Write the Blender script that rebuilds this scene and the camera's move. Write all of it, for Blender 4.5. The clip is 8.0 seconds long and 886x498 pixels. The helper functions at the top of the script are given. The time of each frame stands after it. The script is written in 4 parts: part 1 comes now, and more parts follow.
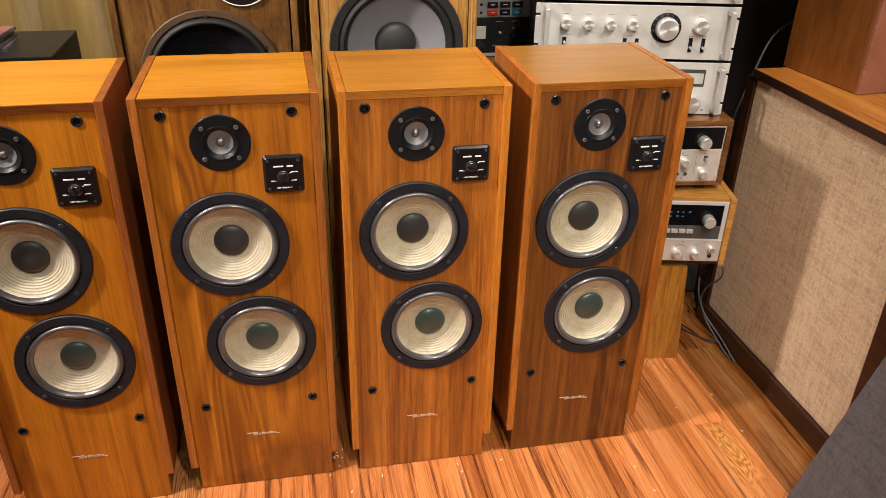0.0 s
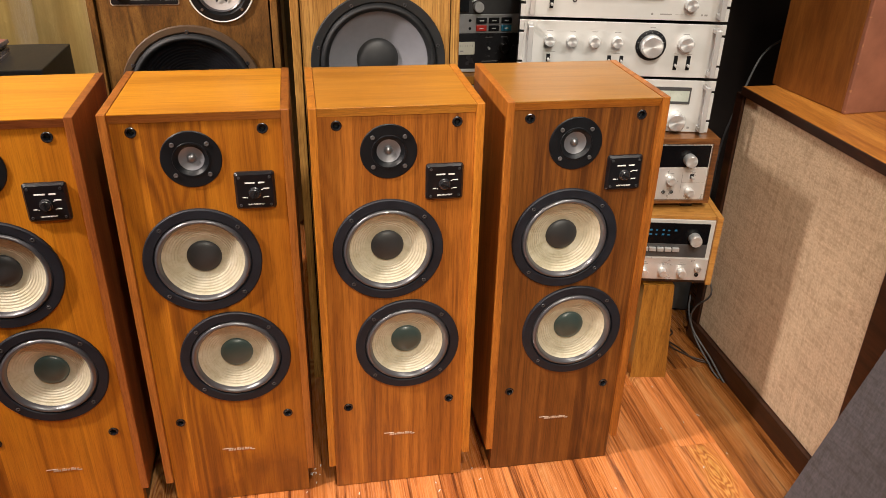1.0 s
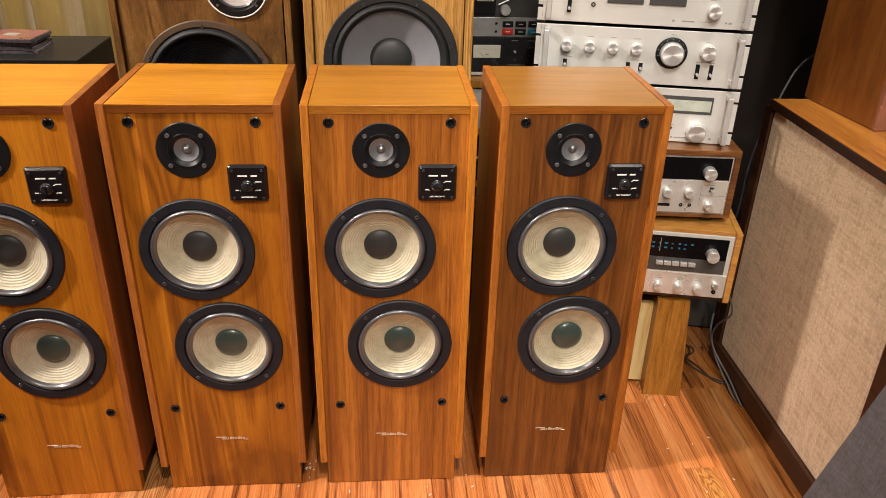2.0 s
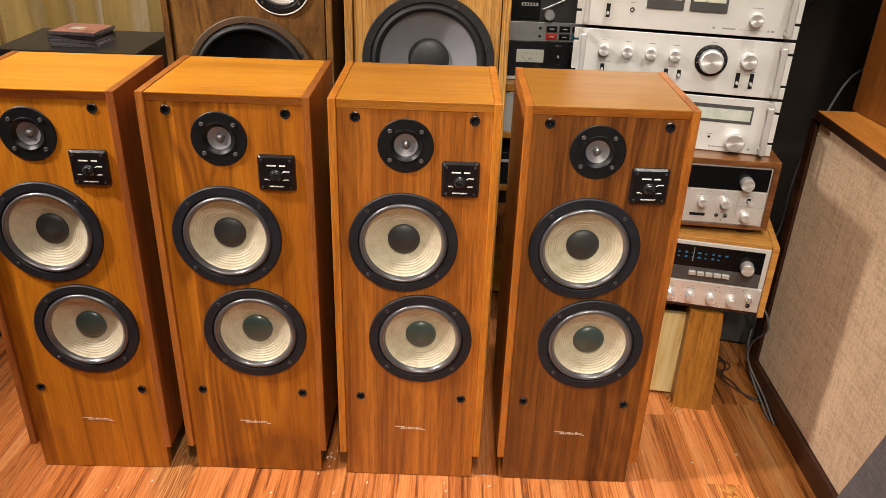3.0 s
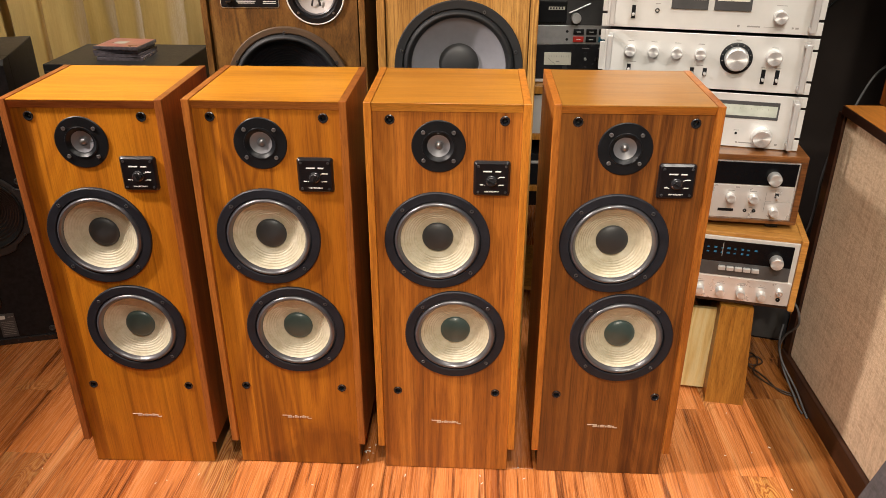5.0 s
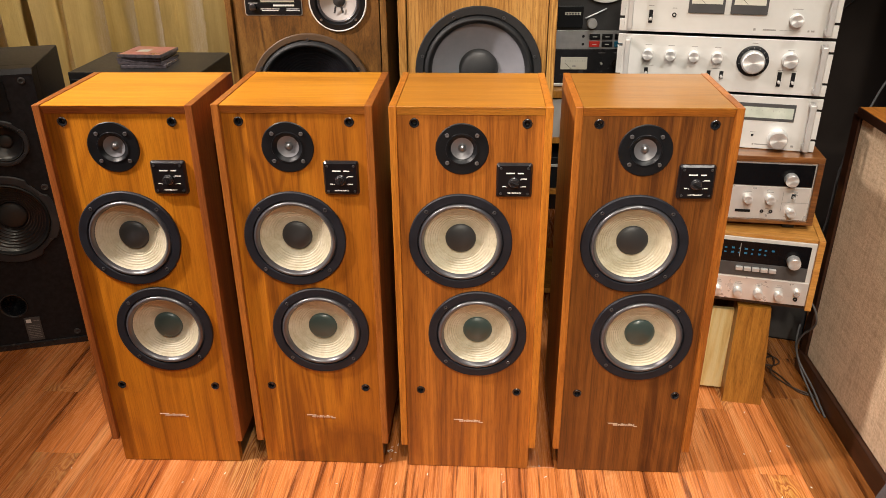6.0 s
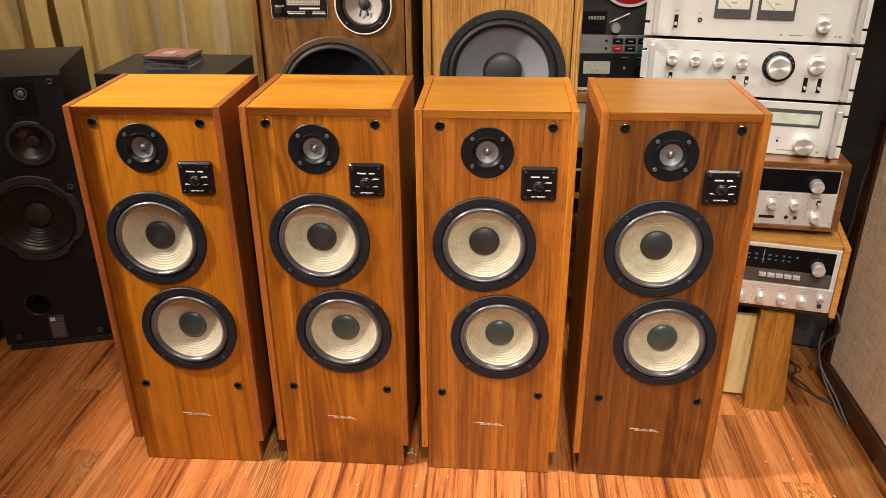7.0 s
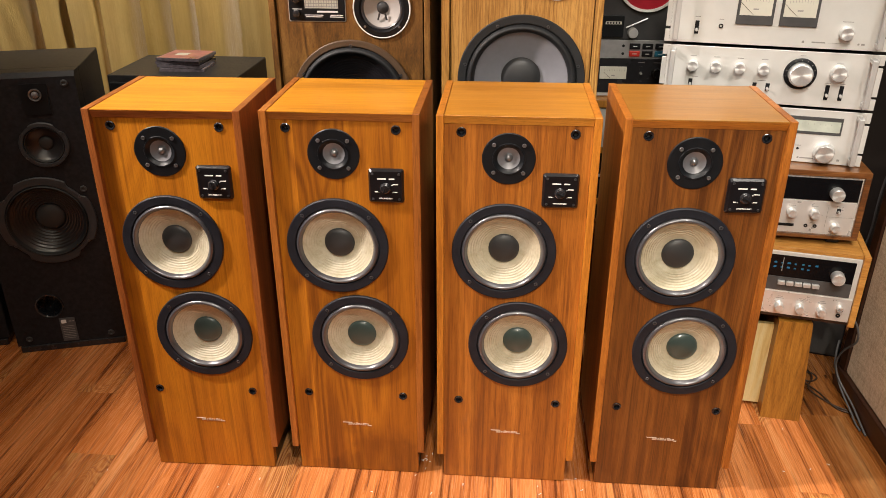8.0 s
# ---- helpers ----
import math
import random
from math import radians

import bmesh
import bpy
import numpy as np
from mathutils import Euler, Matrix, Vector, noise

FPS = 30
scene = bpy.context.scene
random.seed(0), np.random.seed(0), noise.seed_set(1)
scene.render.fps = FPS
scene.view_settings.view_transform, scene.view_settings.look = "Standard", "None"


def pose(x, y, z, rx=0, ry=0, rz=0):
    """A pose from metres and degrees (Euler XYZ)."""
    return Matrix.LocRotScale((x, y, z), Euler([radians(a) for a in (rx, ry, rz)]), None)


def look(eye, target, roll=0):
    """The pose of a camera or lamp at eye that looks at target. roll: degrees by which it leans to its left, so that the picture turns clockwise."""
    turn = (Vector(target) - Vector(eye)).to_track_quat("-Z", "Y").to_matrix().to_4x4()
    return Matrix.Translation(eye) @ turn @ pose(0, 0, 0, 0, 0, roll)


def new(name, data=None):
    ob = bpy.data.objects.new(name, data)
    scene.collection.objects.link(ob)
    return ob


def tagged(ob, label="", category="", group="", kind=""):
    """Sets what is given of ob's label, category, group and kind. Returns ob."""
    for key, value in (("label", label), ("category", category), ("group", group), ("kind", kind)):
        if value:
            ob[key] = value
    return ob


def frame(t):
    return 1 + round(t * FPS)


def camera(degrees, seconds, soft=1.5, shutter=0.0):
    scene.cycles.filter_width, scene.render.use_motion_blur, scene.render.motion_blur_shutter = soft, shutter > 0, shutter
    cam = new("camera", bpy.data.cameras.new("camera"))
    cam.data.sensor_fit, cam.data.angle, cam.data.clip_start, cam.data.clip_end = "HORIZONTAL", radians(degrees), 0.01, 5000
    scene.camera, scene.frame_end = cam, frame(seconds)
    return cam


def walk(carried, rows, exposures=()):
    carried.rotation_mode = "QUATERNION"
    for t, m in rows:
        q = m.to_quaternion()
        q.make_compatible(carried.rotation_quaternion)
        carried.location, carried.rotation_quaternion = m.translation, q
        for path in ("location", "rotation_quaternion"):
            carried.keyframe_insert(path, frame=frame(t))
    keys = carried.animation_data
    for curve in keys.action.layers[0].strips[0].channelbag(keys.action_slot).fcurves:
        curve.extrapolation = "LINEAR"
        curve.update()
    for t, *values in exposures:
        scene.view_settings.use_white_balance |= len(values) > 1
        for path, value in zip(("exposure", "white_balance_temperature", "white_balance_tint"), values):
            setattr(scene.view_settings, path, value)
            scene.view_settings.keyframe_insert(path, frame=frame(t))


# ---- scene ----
cam = camera(59.5, 8.0, soft=0.5)
PATH = [
    (0, (0.045, 0.035, 1.304), (0.41, 1.756, 0.352), 1.4),
    (0.5, (0.071, 0.032, 1.308), (0.439, 1.76, 0.37), 1.4),
    (1, (0.126, 0.034, 1.314), (0.455, 1.774, 0.386), 1.4),
    (1.2, (0.158, 0.034, 1.312), (0.457, 1.781, 0.386), 1.4),
    (2.3, (0.303, 0.018, 1.303), (0.410, 1.792, 0.385), 1.9),
    (2.5, (0.32, 0.012, 1.298), (0.394, 1.791, 0.386), 2.0),
    (3, (0.353, -0.004, 1.295), (0.349, 1.78, 0.39), 2.0),
    (3.5, (0.367, -0.021, 1.297), (0.314, 1.765, 0.398), 1.7),
    (4, (0.36, -0.04, 1.295), (0.286, 1.749, 0.403), 1.2),
    (4.2, (0.358, -0.047, 1.299), (0.281, 1.740, 0.404), 1.0),
    (5.3, (0.338, -0.068, 1.299), (0.255, 1.725, 0.418), -0.2),
    (5.5, (0.329, -0.076, 1.297), (0.245, 1.72, 0.421), -0.3),
    (6, (0.318, -0.094, 1.301), (0.215, 1.703, 0.429), -0.5),
    (6.5, (0.303, -0.1, 1.3), (0.181, 1.697, 0.433), -0.5),
    (7, (0.297, -0.099, 1.303), (0.159, 1.699, 0.438), -0.4),
    (7.5, (0.28, -0.09, 1.306), (0.136, 1.708, 0.443), -0.2),
    (8, (0.258, -0.085, 1.307), (0.117, 1.714, 0.445), -0.0),
]
walk(cam, [(t, look(eye, target, roll)) for t, eye, target, roll in PATH],
     exposures=[(0.0, -0.24), (1.0, -0.20), (2.5, -0.2), (4.0, -0.16), (6.0, -0.10), (8.0, -0.08)])

# ---- world and lights ----
world = bpy.data.worlds.new("world")
scene.world = world
world.use_nodes = True
world.node_tree.nodes["Background"].inputs[0].default_value = (0.9, 0.85, 0.8, 1)
world.node_tree.nodes["Background"].inputs[1].default_value = 0.008


def spot(name, eye, target, power, cone, size=0.05, color=(1.0, 0.86, 0.68), blend=0.5):
    data = bpy.data.lights.new(name, "SPOT")
    data.energy, data.spot_size, data.spot_blend, data.shadow_soft_size, data.color = power, radians(cone), blend, size, color
    ob = new(name, data)
    ob.matrix_world = look(eye, target)
    return ob


WARM, ROSY, PALE = (1.0, 0.88, 0.68), (1.0, 0.87, 0.79), (1.0, 0.93, 0.83)
spot("ceiling_spot_left", (-1.9, 0.80, 2.65), (-0.15, 1.42, 0.68), 620, 43, 0.09, ROSY, 1.0)
spot("ceiling_spot_front", (0.17, -1.72, 2.65), (1.0, 1.35, 0.3), 250, 42, 0.09, WARM, 1.0)
spot("ceiling_spot_middle", (0.42, -0.15, 2.65), (0.66, 1.2, 0.0), 165, 70, 0.05, PALE, 0.8)
spot("ceiling_spot_right", (1.25, 0.15, 2.65), (0.98, 1.75, 0.75), 55, 34, 0.09, (1.0, 0.95, 0.87), 0.8)
spot("ceiling_spot_gear", (1.12, 1.1, 2.65), (1.08, 1.62, 0.2), 88, 55, 0.04, PALE)
# unseen spot, added to brighten the curtain and its folds
spot("fill_spot_curtain", (-0.35, 1.72, 2.65), (-0.98, 2.8, 1.0), 430, 62, 0.05, WARM, 1.0)
# unseen spot, added to lift the left floor and black loudspeaker
spot("fill_spot_corner", (-1.2, 0.75, 2.65), (-0.95, 1.55, 0.0), 38, 58, 0.05, WARM, 1.0)
# unseen area light, added as ambient fill for the whole room
panel = bpy.data.lights.new("overhead_fill", "AREA")
panel.shape, panel.size, panel.size_y, panel.energy, panel.color = "RECTANGLE", 1.6, 1.0, 16, (1.0, 0.9, 0.74)
fill_ob = new("overhead_fill", panel)
fill_ob.matrix_world = look((0.0, -0.3, 2.66), (0.05, -0.1, 0))
scene.view_settings.exposure = 0.0

# ---- materials ----


def material(name):
    m = bpy.data.materials.new(name)
    m.use_nodes = True
    nt = m.node_tree
    return m, nt, nt.nodes["Principled BSDF"]


def node(nt, kind, **values):
    n = nt.nodes.new(kind)
    for key, value in values.items():
        n.inputs[key].default_value = value
    return n


def ramp(nt, fac, stops):
    r = nt.nodes.new("ShaderNodeValToRGB")
    while len(r.color_ramp.elements) < len(stops):
        r.color_ramp.elements.new(0.5)
    for e, (p, c) in zip(r.color_ramp.elements, stops):
        e.position, e.color = p, (*c, 1) if len(c) == 3 else c
    nt.links.new(fac, r.inputs[0])
    return r.outputs[0]


def mixed(nt, fac, a, b, blend="MIX"):
    m = nt.nodes.new("ShaderNodeMix")
    m.data_type, m.blend_type = "RGBA", blend
    for sock, v in ((m.inputs[0], fac), (m.inputs[6], a), (m.inputs[7], b)):
        if isinstance(v, (int, float)):
            sock.default_value = v
        elif isinstance(v, tuple):
            sock.default_value = (*v, 1)
        else:
            nt.links.new(v, sock)
    return m.outputs[2]


def arith(nt, op, a, b=0.0):
    m = nt.nodes.new("ShaderNodeMath")
    m.operation = op
    for sock, v in ((m.inputs[0], a), (m.inputs[1], b)):
        if isinstance(v, (int, float)):
            sock.default_value = v
        else:
            nt.links.new(v, sock)
    return m.outputs[0]


def object_coords(nt, scale, spread=7.0):
    """Local coordinates, shifted by chance for each object, then stretched."""
    co = nt.nodes.new("ShaderNodeTexCoord")
    info = nt.nodes.new("ShaderNodeObjectInfo")
    shift = nt.nodes.new("ShaderNodeVectorMath")
    shift.operation = "ADD"
    nt.links.new(co.outputs["Object"], shift.inputs[0])
    nt.links.new(arith(nt, "MULTIPLY", info.outputs["Random"], spread), shift.inputs[1])
    mp = nt.nodes.new("ShaderNodeMapping")
    mp.inputs["Scale"].default_value = scale
    nt.links.new(shift.outputs[0], mp.inputs[0])
    return mp.outputs[0], info.outputs["Random"]


def noise_out(nt, vec, scale, detail=4.0, rough=0.55, distort=0.0):
    n = node(nt, "ShaderNodeTexNoise", Scale=scale, Detail=detail, Roughness=rough, Distortion=distort)
    nt.links.new(vec, n.inputs["Vector"])
    return n.outputs["Fac"]


def bump(nt, bsdf, height, strength, distance=0.001):
    b = node(nt, "ShaderNodeBump", Strength=strength, Distance=distance)
    nt.links.new(height, b.inputs["Height"])
    nt.links.new(b.outputs[0], bsdf.inputs["Normal"])


def wood(name, dark, mid, light, grain="z", rough=0.38, flitch=0.0, figure=0.5, coat=0.0, tone=0.25, spread=0.095, fine_grain=0.55, long=0.06, leaf=0.9, streak=0.0, streak_at=78.0, rings_at=95.0, stain=None):
    """Veneer: fine pores along the grain, wavy figure, strips of different leaves."""
    m, nt, bsdf = material(name)
    stretch = {"z": (1, 1, long), "x": (long, 1, 1), "y": (1, long, 1)}[grain]
    vec, rnd = object_coords(nt, stretch)
    fine = noise_out(nt, vec, 620, 3, 0.65)
    line = noise_out(nt, vec, 150, 3, 0.6)
    band = noise_out(nt, vec, 38, 4, 0.6, 0.5)
    wide = noise_out(nt, vec, 7, 3, 0.5, 1.2)
    slow = {"z": (1, 1, 0.16), "x": (0.16, 1, 1), "y": (1, 0.13, 1)}[grain]
    vec2, rnd = object_coords(nt, slow)
    hills = noise_out(nt, vec2, 6.5, 2.5, 0.5, 0.4)
    rings = arith(nt, "SINE", arith(nt, "MULTIPLY", hills, rings_at))
    calm = noise_out(nt, vec2, 4.0, 1.0)
    rings = arith(nt, "MULTIPLY", rings, ramp(nt, calm, [(0.42, (0.1, 0.1, 0.1)), (0.62, (1, 1, 1))]))
    f = arith(nt, "ADD", arith(nt, "MULTIPLY", band, 0.40), arith(nt, "MULTIPLY", wide, 0.30))
    f = arith(nt, "ADD", f, arith(nt, "MULTIPLY", line, 0.30))
    f = arith(nt, "ADD", f, arith(nt, "MULTIPLY", rings, 0.075 * figure))
    col = ramp(nt, f, [(0.5 - spread, dark), (0.5, mid), (0.5 + spread, light)])
    pores = ramp(nt, fine, [(0.38, (0.5, 0.44, 0.4)), (0.52, (1, 1, 1))])
    col = mixed(nt, fine_grain, col, pores, "MULTIPLY")
    if streak:
        long_vec, rnd = object_coords(nt, {"z": (1, 1, 0.014), "x": (0.014, 1, 1), "y": (1, 0.014, 1)}[grain])
        thin = noise_out(nt, long_vec, streak_at, 3, 0.5, 0.35)
        dashes = ramp(nt, thin, [(0.34, (0.36, 0.28, 0.22)), (0.43, (1, 1, 1)), (0.60, (1, 1, 1)), (0.68, (1.18, 1.22, 1.25))])
        col = mixed(nt, streak, col, dashes, "MULTIPLY")
    if flitch:
        co = nt.nodes.new("ShaderNodeTexCoord")
        sep = nt.nodes.new("ShaderNodeSeparateXYZ")
        nt.links.new(co.outputs["Object"], sep.inputs[0])
        strip = arith(nt, "FLOOR", arith(nt, "MULTIPLY", arith(nt, "ADD", sep.outputs["X"], arith(nt, "MULTIPLY", rnd, 3.0)), flitch))
        wn = nt.nodes.new("ShaderNodeTexWhiteNoise")
        wn.noise_dimensions = "1D"
        nt.links.new(strip, wn.inputs["W"])
        tones = ramp(nt, wn.outputs["Value"], [(0.0, (0.55, 0.48, 0.42)), (0.5, (0.95, 0.92, 0.9)), (1.0, (1.15, 1.2, 1.2))])
        col = mixed(nt, leaf, col, tones, "MULTIPLY")
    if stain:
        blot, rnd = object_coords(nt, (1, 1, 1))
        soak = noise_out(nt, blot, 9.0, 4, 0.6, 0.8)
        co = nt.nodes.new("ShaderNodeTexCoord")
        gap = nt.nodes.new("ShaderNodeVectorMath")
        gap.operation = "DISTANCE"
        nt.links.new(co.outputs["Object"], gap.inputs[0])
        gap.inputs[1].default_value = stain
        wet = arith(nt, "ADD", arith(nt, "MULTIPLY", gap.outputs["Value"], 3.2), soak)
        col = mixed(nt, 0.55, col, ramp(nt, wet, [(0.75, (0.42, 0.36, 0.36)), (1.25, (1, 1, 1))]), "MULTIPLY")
    shade = ramp(nt, rnd, [(0.0, (1 - tone,) * 3), (1.0, (1 + tone * 0.4,) * 3)])
    col = mixed(nt, 1.0, col, shade, "MULTIPLY")
    nt.links.new(col, bsdf.inputs["Base Color"])
    nt.links.new(arith(nt, "ADD", arith(nt, "MULTIPLY", fine, 0.14), rough - 0.07), bsdf.inputs["Roughness"])
    bsdf.inputs["Coat Weight"].default_value = coat
    bsdf.inputs["Coat Roughness"].default_value = 0.22
    bump(nt, bsdf, fine, 0.25, 0.0006)
    return m


def plain(name, color, rough=0.5, metal=0.0, grain=0.12, scale=40, relief=0.08, coat=0.0, spec=0.5):
    """Paint, plastic, paper or metal with faint unevenness and wear."""
    m, nt, bsdf = material(name)
    vec, rnd = object_coords(nt, (1, 1, 1))
    n1, n2 = noise_out(nt, vec, scale, 4), noise_out(nt, vec, scale * 9, 2)
    tint = ramp(nt, n1, [(0.3, tuple(c * (1 - grain) for c in color)), (0.7, tuple(min(1, c * (1 + grain)) for c in color))])
    nt.links.new(tint, bsdf.inputs["Base Color"])
    nt.links.new(arith(nt, "ADD", arith(nt, "MULTIPLY", n1, 0.2), rough - 0.1), bsdf.inputs["Roughness"])
    bsdf.inputs["Metallic"].default_value = metal
    bsdf.inputs["Coat Weight"].default_value = coat
    bsdf.inputs["Specular IOR Level"].default_value = spec
    bump(nt, bsdf, n2, relief, 0.0005)
    return m


def cloth(name, a, b, scale=420.0):
    """Woven fabric with slubs in two directions."""
    m, nt, bsdf = material(name)
    v1, rnd = object_coords(nt, (1, 0.25, 1))
    v2, rnd = object_coords(nt, (1, 1, 0.25))
    n1, n2 = noise_out(nt, v1, scale, 2), noise_out(nt, v2, scale, 2)
    n3 = noise_out(nt, v1, 9, 3)
    weave = arith(nt, "MULTIPLY", arith(nt, "ADD", n1, n2), 0.5)
    col = ramp(nt, weave, [(0.36, a), (0.62, b)])
    v3, rnd = object_coords(nt, (1, 1, 0.12))
    v4, rnd = object_coords(nt, (1, 0.12, 1))
    slub = arith(nt, "MULTIPLY", arith(nt, "ADD", noise_out(nt, v3, scale * 0.3, 3), noise_out(nt, v4, scale * 0.3, 3)), 0.5)
    col = mixed(nt, 0.7, col, ramp(nt, slub, [(0.38, (0.72, 0.68, 0.62)), (0.5, (1, 1, 1)), (0.6, (1.12, 1.12, 1.12))]), "MULTIPLY")
    col = mixed(nt, 0.35, col, ramp(nt, n3, [(0.3, (0.8, 0.78, 0.76)), (0.7, (1.1, 1.1, 1.1))]), "MULTIPLY")
    nt.links.new(col, bsdf.inputs["Base Color"])
    bsdf.inputs["Roughness"].default_value = 0.95
    bsdf.inputs["Sheen Weight"].default_value = 0.15
    bump(nt, bsdf, weave, 0.5, 0.002)
    return m


def glow(name, color, strength):
    m, nt, bsdf = material(name)
    bsdf.inputs["Base Color"].default_value = (*color, 1)
    bsdf.inputs["Emission Color"].default_value = (*color, 1)
    bsdf.inputs["Emission Strength"].default_value = strength
    return m


BAFFLES = [
    wood("walnut_baffle_golden", (0.30, 0.090, 0.005), (0.47, 0.157, 0.007), (0.58, 0.212, 0.011), flitch=15, coat=0.06, tone=0.05, rough=0.42, figure=1.2, fine_grain=0.4, long=0.03, spread=0.15, leaf=0.7, streak=0.45),
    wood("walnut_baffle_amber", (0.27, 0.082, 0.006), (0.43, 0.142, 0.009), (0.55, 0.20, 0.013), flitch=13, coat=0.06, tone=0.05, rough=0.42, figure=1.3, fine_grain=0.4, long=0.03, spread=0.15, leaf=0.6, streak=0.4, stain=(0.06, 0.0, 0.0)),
    wood("walnut_baffle_brown", (0.22, 0.066, 0.010), (0.40, 0.130, 0.016), (0.50, 0.18, 0.026), flitch=34, coat=0.06, tone=0.05, figure=0.5, rough=0.42, long=0.03, spread=0.11, leaf=0.62, streak=0.4),
    wood("walnut_baffle_dark", (0.100, 0.031, 0.006), (0.190, 0.063, 0.010), (0.265, 0.095, 0.016), flitch=44, coat=0.06, tone=0.05, figure=0.4, rough=0.42, long=0.025, spread=0.11, leaf=0.5, streak=0.35),
]
SIDES = [wood("walnut_edge_" + n, d, c, l, coat=0.05, tone=0.1, rough=0.42) for n, d, c, l in (
    ("red", (0.20, 0.055, 0.012), (0.29, 0.086, 0.018), (0.37, 0.12, 0.025)),
    ("russet", (0.24, 0.070, 0.012), (0.35, 0.112, 0.018), (0.44, 0.15, 0.025)),
    ("amber", (0.36, 0.115, 0.013), (0.50, 0.175, 0.018), (0.58, 0.215, 0.024)),
    ("orange", (0.30, 0.090, 0.012), (0.43, 0.140, 0.018), (0.52, 0.18, 0.024)))]
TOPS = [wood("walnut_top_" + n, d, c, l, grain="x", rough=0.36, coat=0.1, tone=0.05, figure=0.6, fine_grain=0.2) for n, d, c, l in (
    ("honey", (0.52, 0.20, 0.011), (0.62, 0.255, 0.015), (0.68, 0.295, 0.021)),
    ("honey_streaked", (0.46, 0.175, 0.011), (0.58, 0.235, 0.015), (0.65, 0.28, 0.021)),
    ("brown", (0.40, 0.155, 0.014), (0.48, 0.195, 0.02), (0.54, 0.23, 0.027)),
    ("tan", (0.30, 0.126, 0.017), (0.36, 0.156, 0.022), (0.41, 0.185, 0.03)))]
DARK_WOOD = wood("dark_stained_wood", (0.022, 0.008, 0.004), (0.038, 0.013, 0.006), (0.06, 0.021, 0.009), grain="y", rough=0.4)
OAK = wood("golden_oak", (0.36, 0.17, 0.036), (0.49, 0.25, 0.062), (0.62, 0.35, 0.10), rough=0.45, figure=2.2, tone=0.08, long=0.03, fine_grain=0.8, spread=0.15, streak=0.45, streak_at=260.0, rings_at=230.0)
BURL = wood("brown_walnut", (0.085, 0.036, 0.008), (0.19, 0.086, 0.019), (0.29, 0.145, 0.036), rough=0.45, figure=1.2, tone=0.1, long=0.3, spread=0.13, streak=0.3, streak_at=160.0, rings_at=60.0)
CASE_WOOD = wood("case_walnut", (0.12, 0.042, 0.012), (0.21, 0.080, 0.023), (0.28, 0.115, 0.035), grain="x", rough=0.35, coat=0.2)
CASE_LIGHT = wood("case_teak", (0.38, 0.15, 0.03), (0.54, 0.25, 0.055), (0.64, 0.32, 0.08), grain="x", rough=0.34, coat=0.2)
STAND_WOOD = wood("stand_walnut", (0.24, 0.095, 0.014), (0.40, 0.17, 0.024), (0.50, 0.23, 0.036), rough=0.4)
PLY = wood("raw_plywood", (0.74, 0.50, 0.18), (0.86, 0.65, 0.28), (0.90, 0.74, 0.38), rough=0.6, figure=1.0, fine_grain=0.15)
BOX_WOOD = wood("reddish_veneer", (0.17, 0.052, 0.010), (0.26, 0.085, 0.016), (0.35, 0.125, 0.024), rough=0.38, coat=0.15, figure=1.2, long=0.12, spread=0.14, fine_grain=0.2, rings_at=40.0)
TOP_WOOD = wood("cabinet_top", (0.30, 0.10, 0.018), (0.44, 0.165, 0.028), (0.54, 0.22, 0.04), grain="y", rough=0.33, coat=0.2)


